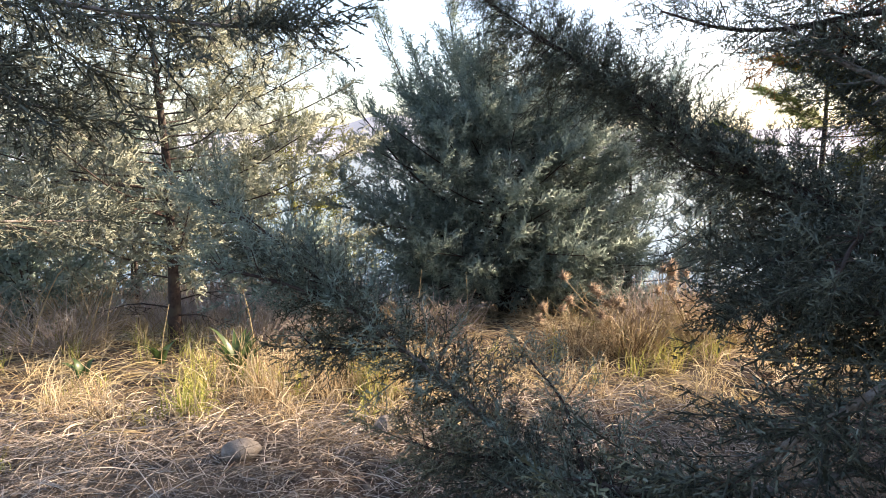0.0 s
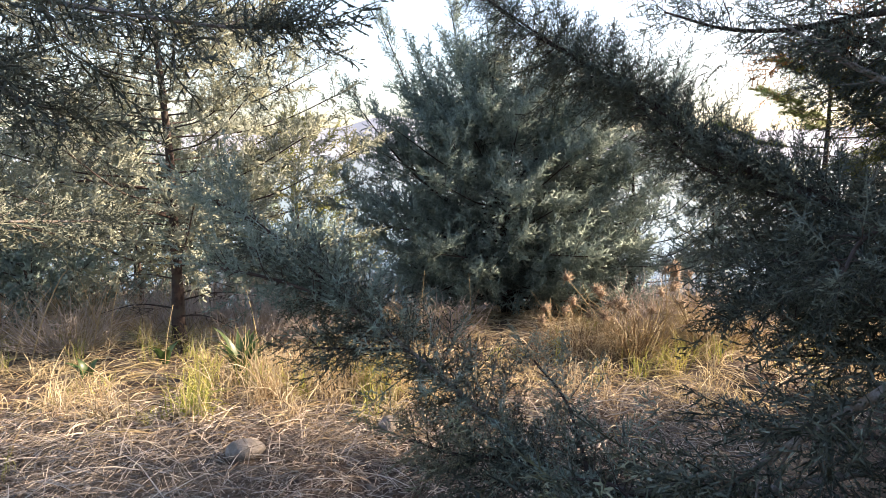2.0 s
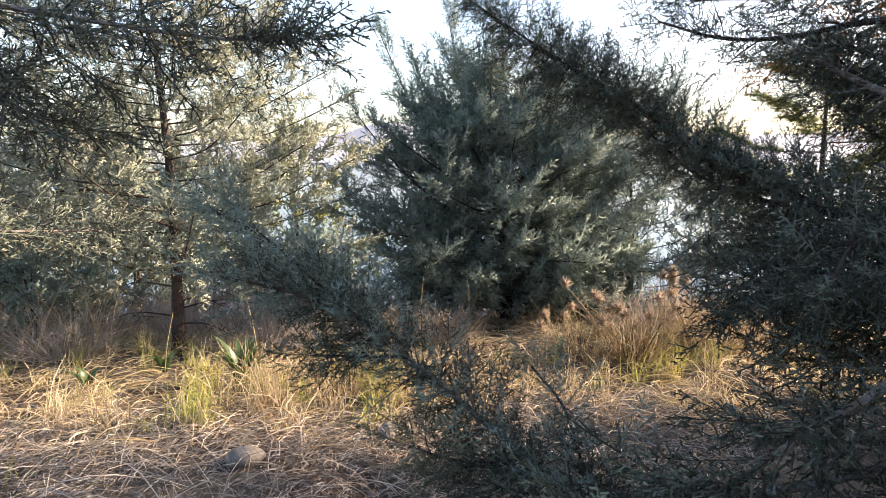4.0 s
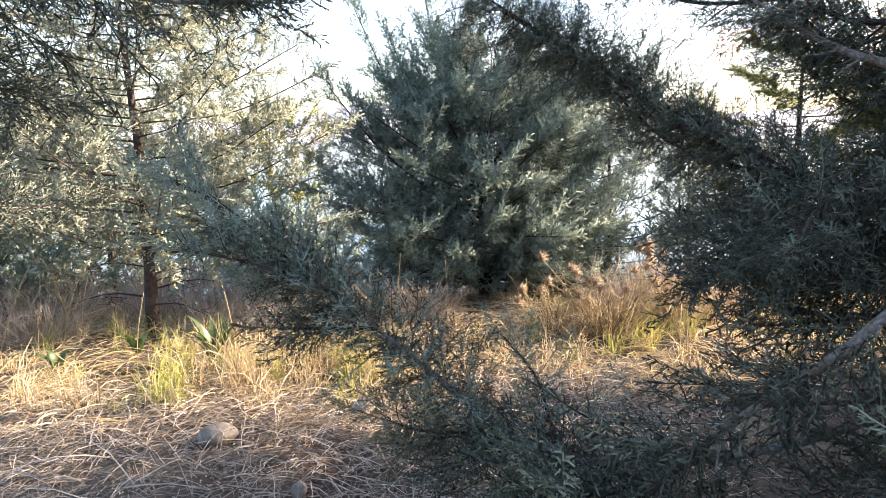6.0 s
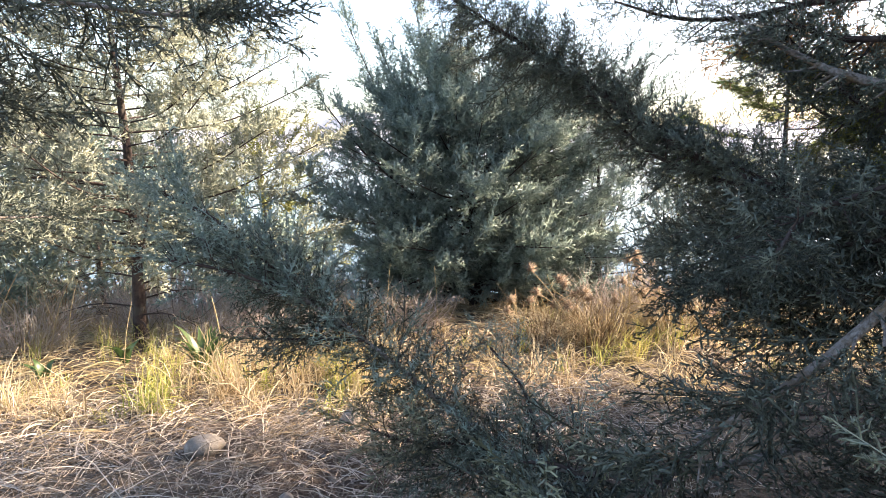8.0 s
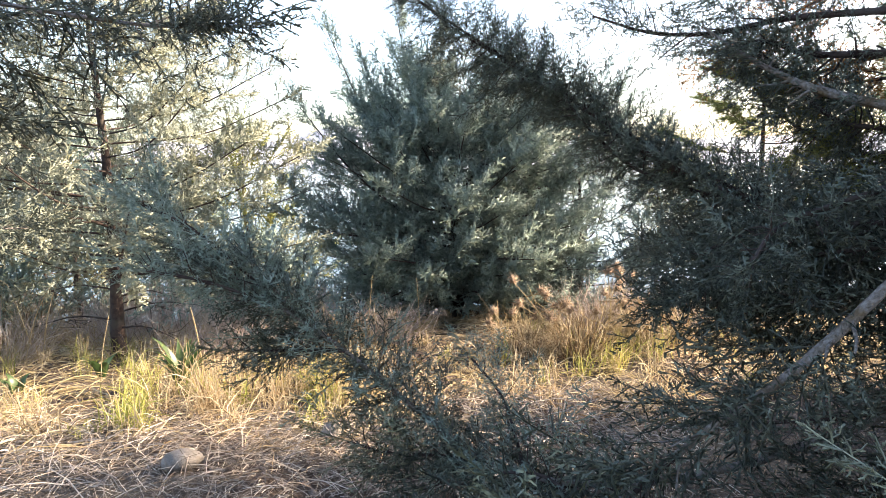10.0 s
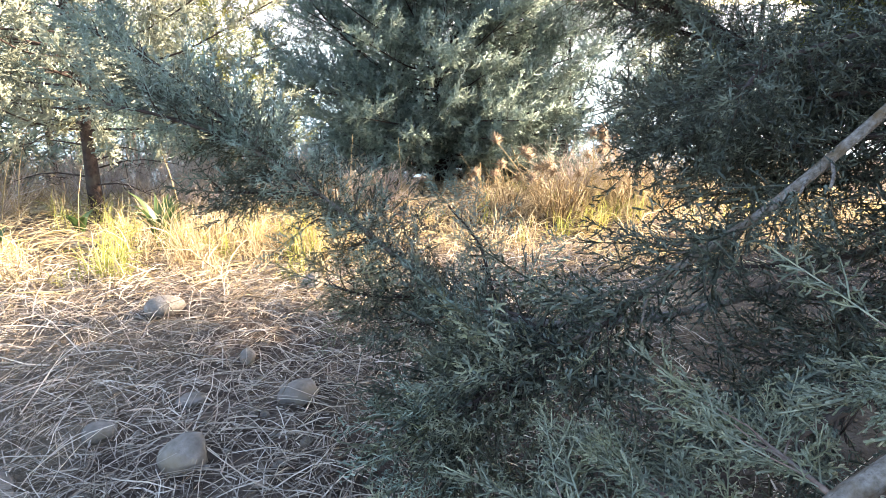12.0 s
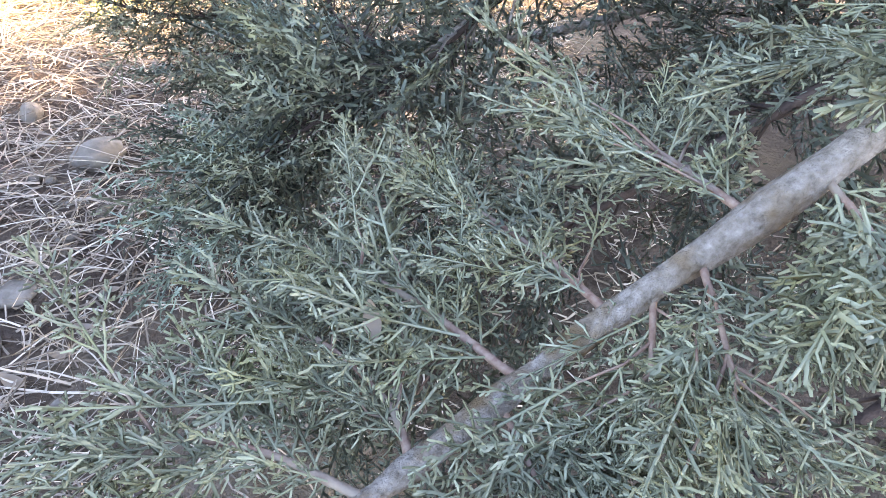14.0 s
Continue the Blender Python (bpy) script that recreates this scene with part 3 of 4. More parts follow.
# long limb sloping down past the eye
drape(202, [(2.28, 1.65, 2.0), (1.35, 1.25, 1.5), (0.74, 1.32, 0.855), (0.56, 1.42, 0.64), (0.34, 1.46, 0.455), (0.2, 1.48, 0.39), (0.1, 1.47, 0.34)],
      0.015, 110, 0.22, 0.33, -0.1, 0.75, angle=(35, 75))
drape(256, [(0.5, 1.43, 0.585), (0.34, 1.44, 0.46), (0.2, 1.42, 0.41), (0.08, 1.4, 0.36)], 0.005, 76, 0.18, 0.05, 0.1, 0.9, LIT_CYPRESS)
# GLAUCOUS again: a lighter colour in place of more light on these sprays
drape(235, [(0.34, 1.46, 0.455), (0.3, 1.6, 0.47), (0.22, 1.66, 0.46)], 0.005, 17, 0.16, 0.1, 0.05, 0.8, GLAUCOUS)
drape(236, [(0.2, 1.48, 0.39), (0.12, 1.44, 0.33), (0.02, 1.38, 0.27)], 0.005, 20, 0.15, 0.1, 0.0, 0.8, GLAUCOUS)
# nearest limb
drape(203, [(2.25, 1.6, 1.7), (1.4, 1.0, 1.22), (0.85, 0.88, 0.90), (0.479, 0.856, 0.656), (0.311, 0.872, 0.508), (0.167, 0.849, 0.438), (0.06, 0.83, 0.40)],
      0.0205, 0, 0.2, lod=0, r1=0.0078, tip=False, knots=0.1)
SHOOTS = [
    [(0.413, 0.879, 0.592), (0.404, 0.967, 0.585), (0.401, 1.067, 0.575)],
    [(0.307, 0.876, 0.514), (0.298, 0.962, 0.51), (0.261, 1.064, 0.505), (0.199, 1.14, 0.512)],
    [(0.243, 0.872, 0.473), (0.191, 0.969, 0.475), (0.127, 1.045, 0.48), (0.064, 1.088, 0.48)],
    [(0.153, 0.847, 0.438), (0.148, 0.904, 0.44), (0.102, 0.974, 0.458), (0.016, 1.027, 0.47)],
    [(0.113, 0.841, 0.427), (0.048, 0.896, 0.43), (-0.034, 0.926, 0.438), (-0.091, 0.906, 0.44)],
    [(0.379, 0.839, 0.558), (0.352, 0.791, 0.53), (0.325, 0.731, 0.488)],
    [(0.223, 0.843, 0.463), (0.227, 0.791, 0.445), (0.226, 0.746, 0.43)],
    [(0.343, 0.85, 0.535), (0.315, 0.81, 0.49), (0.295, 0.76, 0.45)],
    [(0.60, 0.87, 0.74), (0.53, 0.90, 0.70), (0.465, 0.935, 0.665)],
    [(0.449, 0.843, 0.632), (0.435, 0.79, 0.61), (0.416, 0.747, 0.585)],
]
NEAR_LIMB = smooth_line([(0.85, 0.88, 0.90), (0.479, 0.856, 0.656), (0.311, 0.872, 0.508), (0.167, 0.849, 0.438), (0.06, 0.83, 0.40)], 60)
for k, line in enumerate(SHOOTS):
    joint = NEAR_LIMB[np.argmin(np.linalg.norm(NEAR_LIMB - np.array(line[0]), axis=1))]
    bough(near_tree, 240 + k, smooth_line([tuple(joint)] + line[1:], 20)[:13], 0.0042 if k < 5 else 0.0032, 0.0018, 17, 0.125, 0, 0.12, 0.1, 0.4, RED_TWIG, LIT_CYPRESS, "reddish grey side shoot", angle=(25, 60), fork=0.25)
# filling behind the nearest limb
drape(258, [(1.6, 1.55, 0.62), (1.2, 1.5, 0.52), (0.95, 1.45, 0.44), (0.78, 1.4, 0.38)], 0.010, 60, 0.18, 0.2)
drape(216, [(1.4, 1.2, 0.75), (0.9, 1.15, 0.56), (0.5, 1.12, 0.42), (0.28, 1.1, 0.36), (0.16, 1.07, 0.33)], 0.012, 60, 0.17, 0.3)
drape(224, [(1.4, 0.9, 0.6), (0.9, 0.85, 0.42), (0.5, 0.8, 0.32), (0.25, 0.86, 0.27), (0.1, 0.9, 0.25)], 0.012, 50, 0.17, 0.2)
drape(225, [(1.4, 1.3, 0.5), (0.9, 1.3, 0.38), (0.5, 1.28, 0.3), (0.3, 1.26, 0.26), (0.16, 1.25, 0.22)], 0.012, 50, 0.17, 0.2)
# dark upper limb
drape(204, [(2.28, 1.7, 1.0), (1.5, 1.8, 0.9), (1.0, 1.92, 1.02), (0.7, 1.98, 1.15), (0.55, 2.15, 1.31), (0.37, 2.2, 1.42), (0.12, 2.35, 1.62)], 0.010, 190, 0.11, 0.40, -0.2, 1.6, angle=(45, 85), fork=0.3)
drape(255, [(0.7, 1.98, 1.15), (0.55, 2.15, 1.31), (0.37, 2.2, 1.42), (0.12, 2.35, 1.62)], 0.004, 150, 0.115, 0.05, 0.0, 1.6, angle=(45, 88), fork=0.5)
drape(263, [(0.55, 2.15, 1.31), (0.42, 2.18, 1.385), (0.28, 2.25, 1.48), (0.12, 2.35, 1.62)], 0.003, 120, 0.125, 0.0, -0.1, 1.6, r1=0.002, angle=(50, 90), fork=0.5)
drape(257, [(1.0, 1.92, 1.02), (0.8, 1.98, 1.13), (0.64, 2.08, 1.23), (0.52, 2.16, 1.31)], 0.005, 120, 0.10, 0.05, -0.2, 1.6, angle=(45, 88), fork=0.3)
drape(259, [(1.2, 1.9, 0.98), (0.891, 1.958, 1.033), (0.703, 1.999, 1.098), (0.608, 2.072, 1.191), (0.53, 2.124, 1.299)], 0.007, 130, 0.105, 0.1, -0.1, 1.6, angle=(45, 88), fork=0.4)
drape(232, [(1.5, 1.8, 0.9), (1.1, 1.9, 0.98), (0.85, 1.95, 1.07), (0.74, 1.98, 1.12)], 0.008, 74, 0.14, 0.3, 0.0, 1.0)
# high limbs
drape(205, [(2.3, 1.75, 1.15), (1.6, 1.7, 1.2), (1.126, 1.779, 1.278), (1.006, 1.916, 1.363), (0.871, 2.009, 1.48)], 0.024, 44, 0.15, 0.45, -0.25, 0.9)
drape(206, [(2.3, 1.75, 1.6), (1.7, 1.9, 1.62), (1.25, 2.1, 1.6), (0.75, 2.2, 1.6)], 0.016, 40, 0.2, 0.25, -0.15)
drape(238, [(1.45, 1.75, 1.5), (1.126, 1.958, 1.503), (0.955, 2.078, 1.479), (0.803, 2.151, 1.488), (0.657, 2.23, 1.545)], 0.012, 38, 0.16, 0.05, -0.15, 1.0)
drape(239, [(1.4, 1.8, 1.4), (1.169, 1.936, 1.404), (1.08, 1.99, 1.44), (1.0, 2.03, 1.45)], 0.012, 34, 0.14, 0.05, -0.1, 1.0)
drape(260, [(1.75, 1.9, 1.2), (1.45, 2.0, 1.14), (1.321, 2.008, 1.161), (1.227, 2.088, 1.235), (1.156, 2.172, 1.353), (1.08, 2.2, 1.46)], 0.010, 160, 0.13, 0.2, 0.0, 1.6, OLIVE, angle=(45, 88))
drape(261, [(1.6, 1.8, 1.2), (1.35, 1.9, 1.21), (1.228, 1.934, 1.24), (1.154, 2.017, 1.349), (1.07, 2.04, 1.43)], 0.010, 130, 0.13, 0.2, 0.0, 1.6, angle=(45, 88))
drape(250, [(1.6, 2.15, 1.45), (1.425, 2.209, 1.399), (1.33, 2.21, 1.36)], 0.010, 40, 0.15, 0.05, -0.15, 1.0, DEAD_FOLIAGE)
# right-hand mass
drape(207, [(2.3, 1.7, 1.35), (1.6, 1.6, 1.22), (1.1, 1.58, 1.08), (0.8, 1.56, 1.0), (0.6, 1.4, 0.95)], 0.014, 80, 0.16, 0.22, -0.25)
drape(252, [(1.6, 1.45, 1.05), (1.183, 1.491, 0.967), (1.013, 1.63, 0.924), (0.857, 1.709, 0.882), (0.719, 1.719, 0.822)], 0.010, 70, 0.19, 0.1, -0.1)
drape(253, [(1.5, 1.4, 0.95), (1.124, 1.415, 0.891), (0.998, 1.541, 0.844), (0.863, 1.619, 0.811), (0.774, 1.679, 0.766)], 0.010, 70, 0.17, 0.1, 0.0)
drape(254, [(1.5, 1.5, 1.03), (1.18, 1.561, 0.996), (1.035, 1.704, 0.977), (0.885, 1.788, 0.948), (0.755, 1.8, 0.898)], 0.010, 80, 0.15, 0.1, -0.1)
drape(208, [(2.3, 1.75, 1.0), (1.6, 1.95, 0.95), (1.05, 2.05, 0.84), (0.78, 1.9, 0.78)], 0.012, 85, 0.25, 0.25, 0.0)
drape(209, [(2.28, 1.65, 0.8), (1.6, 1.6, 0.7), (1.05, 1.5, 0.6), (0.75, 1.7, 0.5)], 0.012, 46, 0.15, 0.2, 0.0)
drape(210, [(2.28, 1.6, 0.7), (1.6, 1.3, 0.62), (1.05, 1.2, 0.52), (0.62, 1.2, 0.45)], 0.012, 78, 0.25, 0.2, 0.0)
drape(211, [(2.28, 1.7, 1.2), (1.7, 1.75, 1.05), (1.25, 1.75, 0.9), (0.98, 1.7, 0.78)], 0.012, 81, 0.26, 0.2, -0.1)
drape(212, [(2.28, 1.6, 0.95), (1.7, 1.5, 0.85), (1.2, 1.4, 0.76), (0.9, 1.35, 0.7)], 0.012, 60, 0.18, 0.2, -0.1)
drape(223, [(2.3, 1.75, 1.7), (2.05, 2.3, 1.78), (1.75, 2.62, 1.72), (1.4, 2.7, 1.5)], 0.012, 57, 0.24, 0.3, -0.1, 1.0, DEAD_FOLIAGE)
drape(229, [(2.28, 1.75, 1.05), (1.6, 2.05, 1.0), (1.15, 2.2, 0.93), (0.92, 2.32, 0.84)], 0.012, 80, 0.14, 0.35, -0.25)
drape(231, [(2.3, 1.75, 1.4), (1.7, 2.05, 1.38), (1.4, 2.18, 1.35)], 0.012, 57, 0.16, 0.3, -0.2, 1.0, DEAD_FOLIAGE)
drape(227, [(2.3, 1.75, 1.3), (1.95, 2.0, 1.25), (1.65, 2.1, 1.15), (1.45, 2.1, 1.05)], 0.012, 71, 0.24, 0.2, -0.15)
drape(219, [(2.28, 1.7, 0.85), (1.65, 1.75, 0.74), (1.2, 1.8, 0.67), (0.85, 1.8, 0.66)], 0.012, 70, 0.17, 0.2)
# coarse unseen boughs, added to keep sun off the nearest limb
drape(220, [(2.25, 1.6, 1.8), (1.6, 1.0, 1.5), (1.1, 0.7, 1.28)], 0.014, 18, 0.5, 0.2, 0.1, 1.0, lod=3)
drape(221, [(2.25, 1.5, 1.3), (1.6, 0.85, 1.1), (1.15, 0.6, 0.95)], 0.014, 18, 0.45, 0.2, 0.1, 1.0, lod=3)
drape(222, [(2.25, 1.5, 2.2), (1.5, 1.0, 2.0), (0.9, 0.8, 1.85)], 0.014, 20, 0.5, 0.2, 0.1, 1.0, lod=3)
# the rest of its crown, out of view, added to shade the bank
rng = rng_of(77)
for k in range(46):
    z = 0.4 + 2.9 * k / 46
    az = radians(-95 + (k * 137.5) % 152)
    reach = 1.35 * (1 - (z - 0.4) / 3.6) ** 0.6 * rng.uniform(0.8, 1.1)
    p = np.array([2.3, 1.7, z])
    reach *= 0.85 if az > 0.6 else 1.0
    h = np.array([math.cos(az), math.sin(az), 0])
    drape(2200 + k, [p, p + 0.5 * reach * h + [0, 0, 0.05], p + reach * h + [0, 0, 0.3]], 0.018, 14, 0.5, 0.15, 0.2, 1.1, lod=3)
# unseen high boughs, added to block skylight above the right-hand foliage
for k in range(14):
    az = radians(140 + 70 * ((k * 0.618) % 1))
    z = 2.2 + 1.2 * k / 14
    reach = rng.uniform(0.8, 1.5)
    p = np.array([2.3, 1.7, z])
    h = np.array([math.cos(az), math.sin(az), 0])
    drape(2300 + k, [p, p + 0.5 * reach * h + [0, 0, 0.25], p + reach * h + [0, 0, 0.35]], 0.018, 14, 0.5, 0.15, 0.2, 1.1, lod=3)

left_tree = thing("cypress_tree", (-2.5, 1.5, float(ground_z(-2.5, 1.5))), "dark cypress whose limbs reach in overhead", "tree")
wood = Pile()
tube(wood, smooth_line([(-2.5, 1.5, 0.0), (-2.47, 1.5, 1.2), (-2.5, 1.53, 3.4)], 20), np.linspace(0.08, 0.02, 20), 10, 0.06, rng_of(9))
piece("trunk", wood, BARK, left_tree)
bough(left_tree, 301, [(-2.5, 1.5, 1.7), (-1.7, 1.8, 1.62), (-1.1, 2.0, 1.52), (-0.6, 2.1, 1.46), (-0.36, 2.05, 1.45)], 0.012, 0.003, 84, 0.24, 1, 0.25, 0.0)
bough(left_tree, 302, [(-2.5, 1.5, 1.4), (-1.8, 1.9, 1.4), (-1.2, 2.1, 1.33), (-0.95, 2.15, 1.25)], 0.012, 0.003, 70, 0.24, 1, 0.25, 0.0)
bough(left_tree, 303, [(-2.5, 1.5, 1.1), (-1.9, 2.0, 1.02), (-1.5, 2.45, 0.95), (-1.15, 2.85, 0.9)], 0.012, 0.003, 64, 0.25, 1, 0.3, 0.0)


def pine(seed, x, y, height):
    rng = rng_of(seed)
    z0 = float(ground_z(x, y))
    tree = thing("pine_tree", (x, y, z0), "young pine with long yellow-green needles", "tree")
    wood = Pile()
    tube(wood, smooth_line([(x, y, z0 - 0.05), (x + 0.03, y, z0 + height * 0.5), (x, y, z0 + height)], 16), np.linspace(0.05, 0.01, 16), 9, 0.05, rng)
    piece("trunk", wood, BARK, tree)
    for k in range(18):
        f = 0.28 + 0.6 * k / 18
        az = k * 2.4 + rng.normal(0, 0.2)
        reach = 1.7 * (1 - f) ** 0.6
        p = np.array([x, y, z0 + f * height])
        h = np.array([math.cos(az), math.sin(az), 0])
        line = smooth_line([p, p + 0.5 * reach * h + [0, 0, 0.03], p + reach * h + [0, 0, 0.25 * reach]], 10)
        limb, leaves = Pile(), Pile()
        tube(limb, line, np.linspace(0.014 * (1 - 0.6 * f), 0.004, 10), 5)
        for j in range(16):
            u = 0.3 + 0.7 * j / 15
            q = np.array([np.interp(u, np.linspace(0, 1, 10), line[:, c]) for c in range(3)])
            side = np.cross(h, [0, 0, 1.0]) * (1 if j % 2 else -1)
            d = unit(h + side * rng.uniform(0.4, 1.0) + [0, 0, rng.uniform(0.0, 0.5)])
            ell = 0.24 * rng.uniform(0.6, 1.1)
            tube(limb, [q, q + d * ell * 0.5, q + d * ell], [0.004, 0.003, 0.002], 4)
            n = 70
            along = rng.uniform(0.25, 1.0, (n, 1))
            ways = unit(d + rng.normal(0, 0.55, (n, 3)))
            spikes(leaves, q + d * ell * along, ways, rng.uniform(0.08, 0.13, n), rng.uniform(0.0022, 0.0032, n))
        b = piece("branch", limb, BARK, tree)
        piece("needles", leaves, PINE, b)


pine(41, 4.9, 7.0, 3.0)


# ---- grass and straw ----
def straw_field(name, seed, count, box, label, category, material, lengths, pitch, width, sides=2, keep=None, kinks=0.25, segments=3):
    rng = rng_of(seed)
    x, y = rng.uniform(box[0], box[1], count), rng.uniform(box[2], box[3], count)
    if keep is not None:
        k = keep(x, y, rng)
        x, y = x[k], y[k]
    n = len(x)
    length = rng.uniform(lengths[0], lengths[1], n) * rng.uniform(0.6, 1.0, n)
    az, el = rng.uniform(0, 6.283, n), np.radians(rng.uniform(pitch[0], pitch[1], n))
    way = np.stack([np.cos(az) * np.cos(el), np.sin(az) * np.cos(el), np.sin(el)], 1)
    z = ground_z(x, y) + rng.uniform(0, 0.012, n)
    pts = [np.stack([x, y, z], 1)]
    for k in range(segments):
        way = unit(way + rng.normal(0, kinks, (n, 3)) * [1, 1, 0.5] + np.array([0, 0, -0.12 * k]))
        p = pts[-1] + way * (length / segments)[:, None]
        p[:, 2] = np.maximum(p[:, 2], ground_z(p[:, 0], p[:, 1]) + 0.003)
        pts.append(p)
    r = rng.uniform(width[0], width[1], n)[:, None] * np.linspace(1.0, 0.5, segments + 1)
    pile = Pile()
    strands(pile, np.stack(pts, 1), r, sides)
    return tagged(piece(name, pile, material), label, category, kind="stuff")


STONES = [
    (-0.615, 2.48, 0.10, 0.1, 0.75, "smooth pale grey stone at the edge of the shade"),
    (-0.13, 2.70, 0.09, 0.1, 0.75, "pale grey stone half hidden by foliage"),
    (-0.335, 2.19, 0.062, 0.15, 0.8, "small round tan stone in the straw"),
    (-0.44, 1.72, 0.12, 0.22, 0.75, "round grey-brown stone among dry straw"),
    (-0.66, 1.86, 0.085, 0.25, 0.62, "tan angular stone in the straw"),
    (-0.30, 1.55, 0.075, 0.25, 0.4, "flat grey stone on bare soil"),
    (-0.34, 1.44, 0.085, 0.3, 0.5, "oblong grey stone on bare soil"),
    (-0.19, 1.98, 0.10, 0.25, 0.6, "flat tan stone under the foliage"),
    (-0.85, 1.70, 0.115, 0.3, 0.5, "broad flat stone at the edge of the straw"),
    (-0.47, 1.99, 0.09, 0.4, 0.4, "flat brown stone under straw"),
]


def clear_of_stones(x, y, rng):
    ok = np.ones(len(x), bool)
    for sx, sy, size, *_ in STONES:
        ok &= (np.hypot(x - sx, y - sy) > 0.62 * size) | (rng.random(len(x)) < 0.12)
    return ok


def open_ground(x, y, rng):
    under = np.clip((x + 0.15 + 0.5 * (1.7 - y)) / 0.5, 0, 1) * np.clip((2.35 - y) / 0.4, 0, 1)
    bare = 0.5 + 0.5 * np.sin(5.1 * x + 2.0) * np.sin(4.3 * y + 0.5)
    return (rng.random(len(x)) > 0.8 * under + 0.35 * bare) & clear_of_stones(x, y, rng)


straw_field("straw_litter", 21, 26000, (-2.6, 1.2, 1.0, 3.0), "grey and tan dry straw lying on the soil", "straw", LITTER, (0.05, 0.26), (-4, 30), (0.0009, 0.0021), 2, open_ground, 0.17, 3)
straw_field("straw_litter", 22, 14000, (-2.2, 1.0, 1.1, 2.9), "short broken bits of grey straw on the soil", "straw", LITTER, (0.02, 0.08), (-4, 25), (0.001, 0.0024), 2, clear_of_stones, 0.2, 2)
straw_field("straw_litter", 23, 14000, (-3.6, 3.4, 2.6, 6.0), "golden dry straw lying on the bank", "straw", STRAW, (0.1, 0.36), (-3, 22), (0.0014, 0.0030), 2, None, 0.2, 4)


def tufts(name, seed, count, box, blades, heights, width, material, label, fan=0.5):
    # each tuft is a fan of blades that arch outwards from one root
    rng = rng_of(seed)
    lines, radii = [], []
    for _ in range(count):
        x, y = rng.uniform(box[0], box[1]), rng.uniform(box[2], box[3])
        n, tall = rng.integers(*blades), rng.uniform(*heights)
        az, lean = rng.uniform(0, 6.283, n), np.abs(rng.normal(0, fan, n))
        out = np.stack([np.cos(az), np.sin(az), np.zeros(n)], 1)
        root = np.stack([x + rng.normal(0, 0.03, n), y + rng.normal(0, 0.03, n), np.zeros(n)], 1)
        root[:, 2] = ground_z(root[:, 0], root[:, 1])
        ell = (tall * rng.uniform(0.45, 1.1, n))[:, None]
        pts = [root]
        for j in range(4):
            tilt = (lean * (0.35 + 0.55 * j))[:, None]
            pts.append(pts[-1] + 0.25 * ell * (np.sin(tilt) * out + np.cos(tilt) * [0, 0, 1.0]) + rng.normal(0, 0.006, (n, 3)))
        lines.append(np.stack(pts, 1))
        radii.append(rng.uniform(width[0], width[1], n)[:, None] * [0.8, 1.0, 0.9, 0.65, 0.25])
    lines, radii = np.concatenate(lines), np.concatenate(radii)
    lines[:, 1:, 2] = np.maximum(lines[:, 1:, 2], ground_z(lines[:, 1:, 0], lines[:, 1:, 1]) + 0.004)
    pile = Pile()
    strands(pile, lines, radii, 2)
    tagged(piece(name, pile, material), label, "grass", kind="stuff")


tufts("dry_grass", 51, 330, (-3.4, 3.0, 2.75, 5.6), (18, 44), (0.10, 0.26), (0.0010, 0.0021), STRAW, "golden dry grass tufts arching over the straw", 1.0)
tufts("dry_grass", 52, 34, (-0.85, -0.05, 2.95, 3.5), (24, 46), (0.14, 0.26), (0.0010, 0.0022), STRAW, "golden dry grass round the strap-leaved plant", 0.85)
tufts("green_grass", 53, 26, (-0.95, 0.0, 2.8, 3.5), (20, 40), (0.12, 0.25), (0.0012, 0.0024), GREEN_GRASS, "yellow-green grass round the strap-leaved plant", 0.75)
tufts("green_grass", 54, 60, (-3.0, 2.6, 2.8, 5.0), (10, 26), (0.08, 0.2), (0.0011, 0.0022), GREEN_GRASS, "fresh green grass tufts among the straw", 0.4)
tufts("green_grass", 55, 10, (0.9, 1.7, 3.1, 3.6), (14, 28), (0.10, 0.2), (0.0011, 0.0022), GREEN_GRASS, "yellow-green grass under the dead weeds", 0.4)
tufts("green_grass", 56, 5, (-1.75, -1.3, 2.2, 2.5), (14, 24), (0.06, 0.12), (0.001, 0.002), GREEN_GRASS, "small green grass tufts at the edge of the shade", 0.6)


# ---- stones ----
def stone(seed, x, y, size, label, sink=0.35, flat=0.62, material=None):
    rng = rng_of(seed)
    bm = bmesh.new()
    bmesh.ops.create_icosphere(bm, subdivisions=3, radius=1.0)
    off = Vector(rng.uniform(-50, 50, 3))
    stretch = Vector((rng.uniform(0.85, 1.25), rng.uniform(0.75, 1.0), flat * rng.uniform(0.9, 1.15)))
    for v in bm.verts:
        d = v.co.normalized()
        r = 1 + 0.22 * noise.noise(d * 1.1 + off) + 0.09 * noise.noise(d * 2.7 + off) + 0.03 * noise.noise(d * 7 + off)
        v.co = Vector((d.x * stretch.x, d.y * stretch.y, d.z * stretch.z)) * r * size * 0.5
    me = bpy.data.meshes.new("stone")
    bm.to_mesh(me)
    bm.free()
    me.polygons.foreach_set("use_smooth", np.ones(len(me.polygons), dtype=bool))
    me.materials.append(material or STONE)
    ob = new("stone", me)
    ob.matrix_world = pose(x, y, float(ground_z(x, y)) + size * flat * (0.5 - sink), rng.uniform(-12, 12), rng.uniform(-12, 12), rng.uniform(0, 360))
    return tagged(ob, label, "stone", "stones on the bank")


for k, (x, y, size, sink, flat, label) in enumerate(STONES):
    stone(k + 1, x, y, size, label, sink, flat)


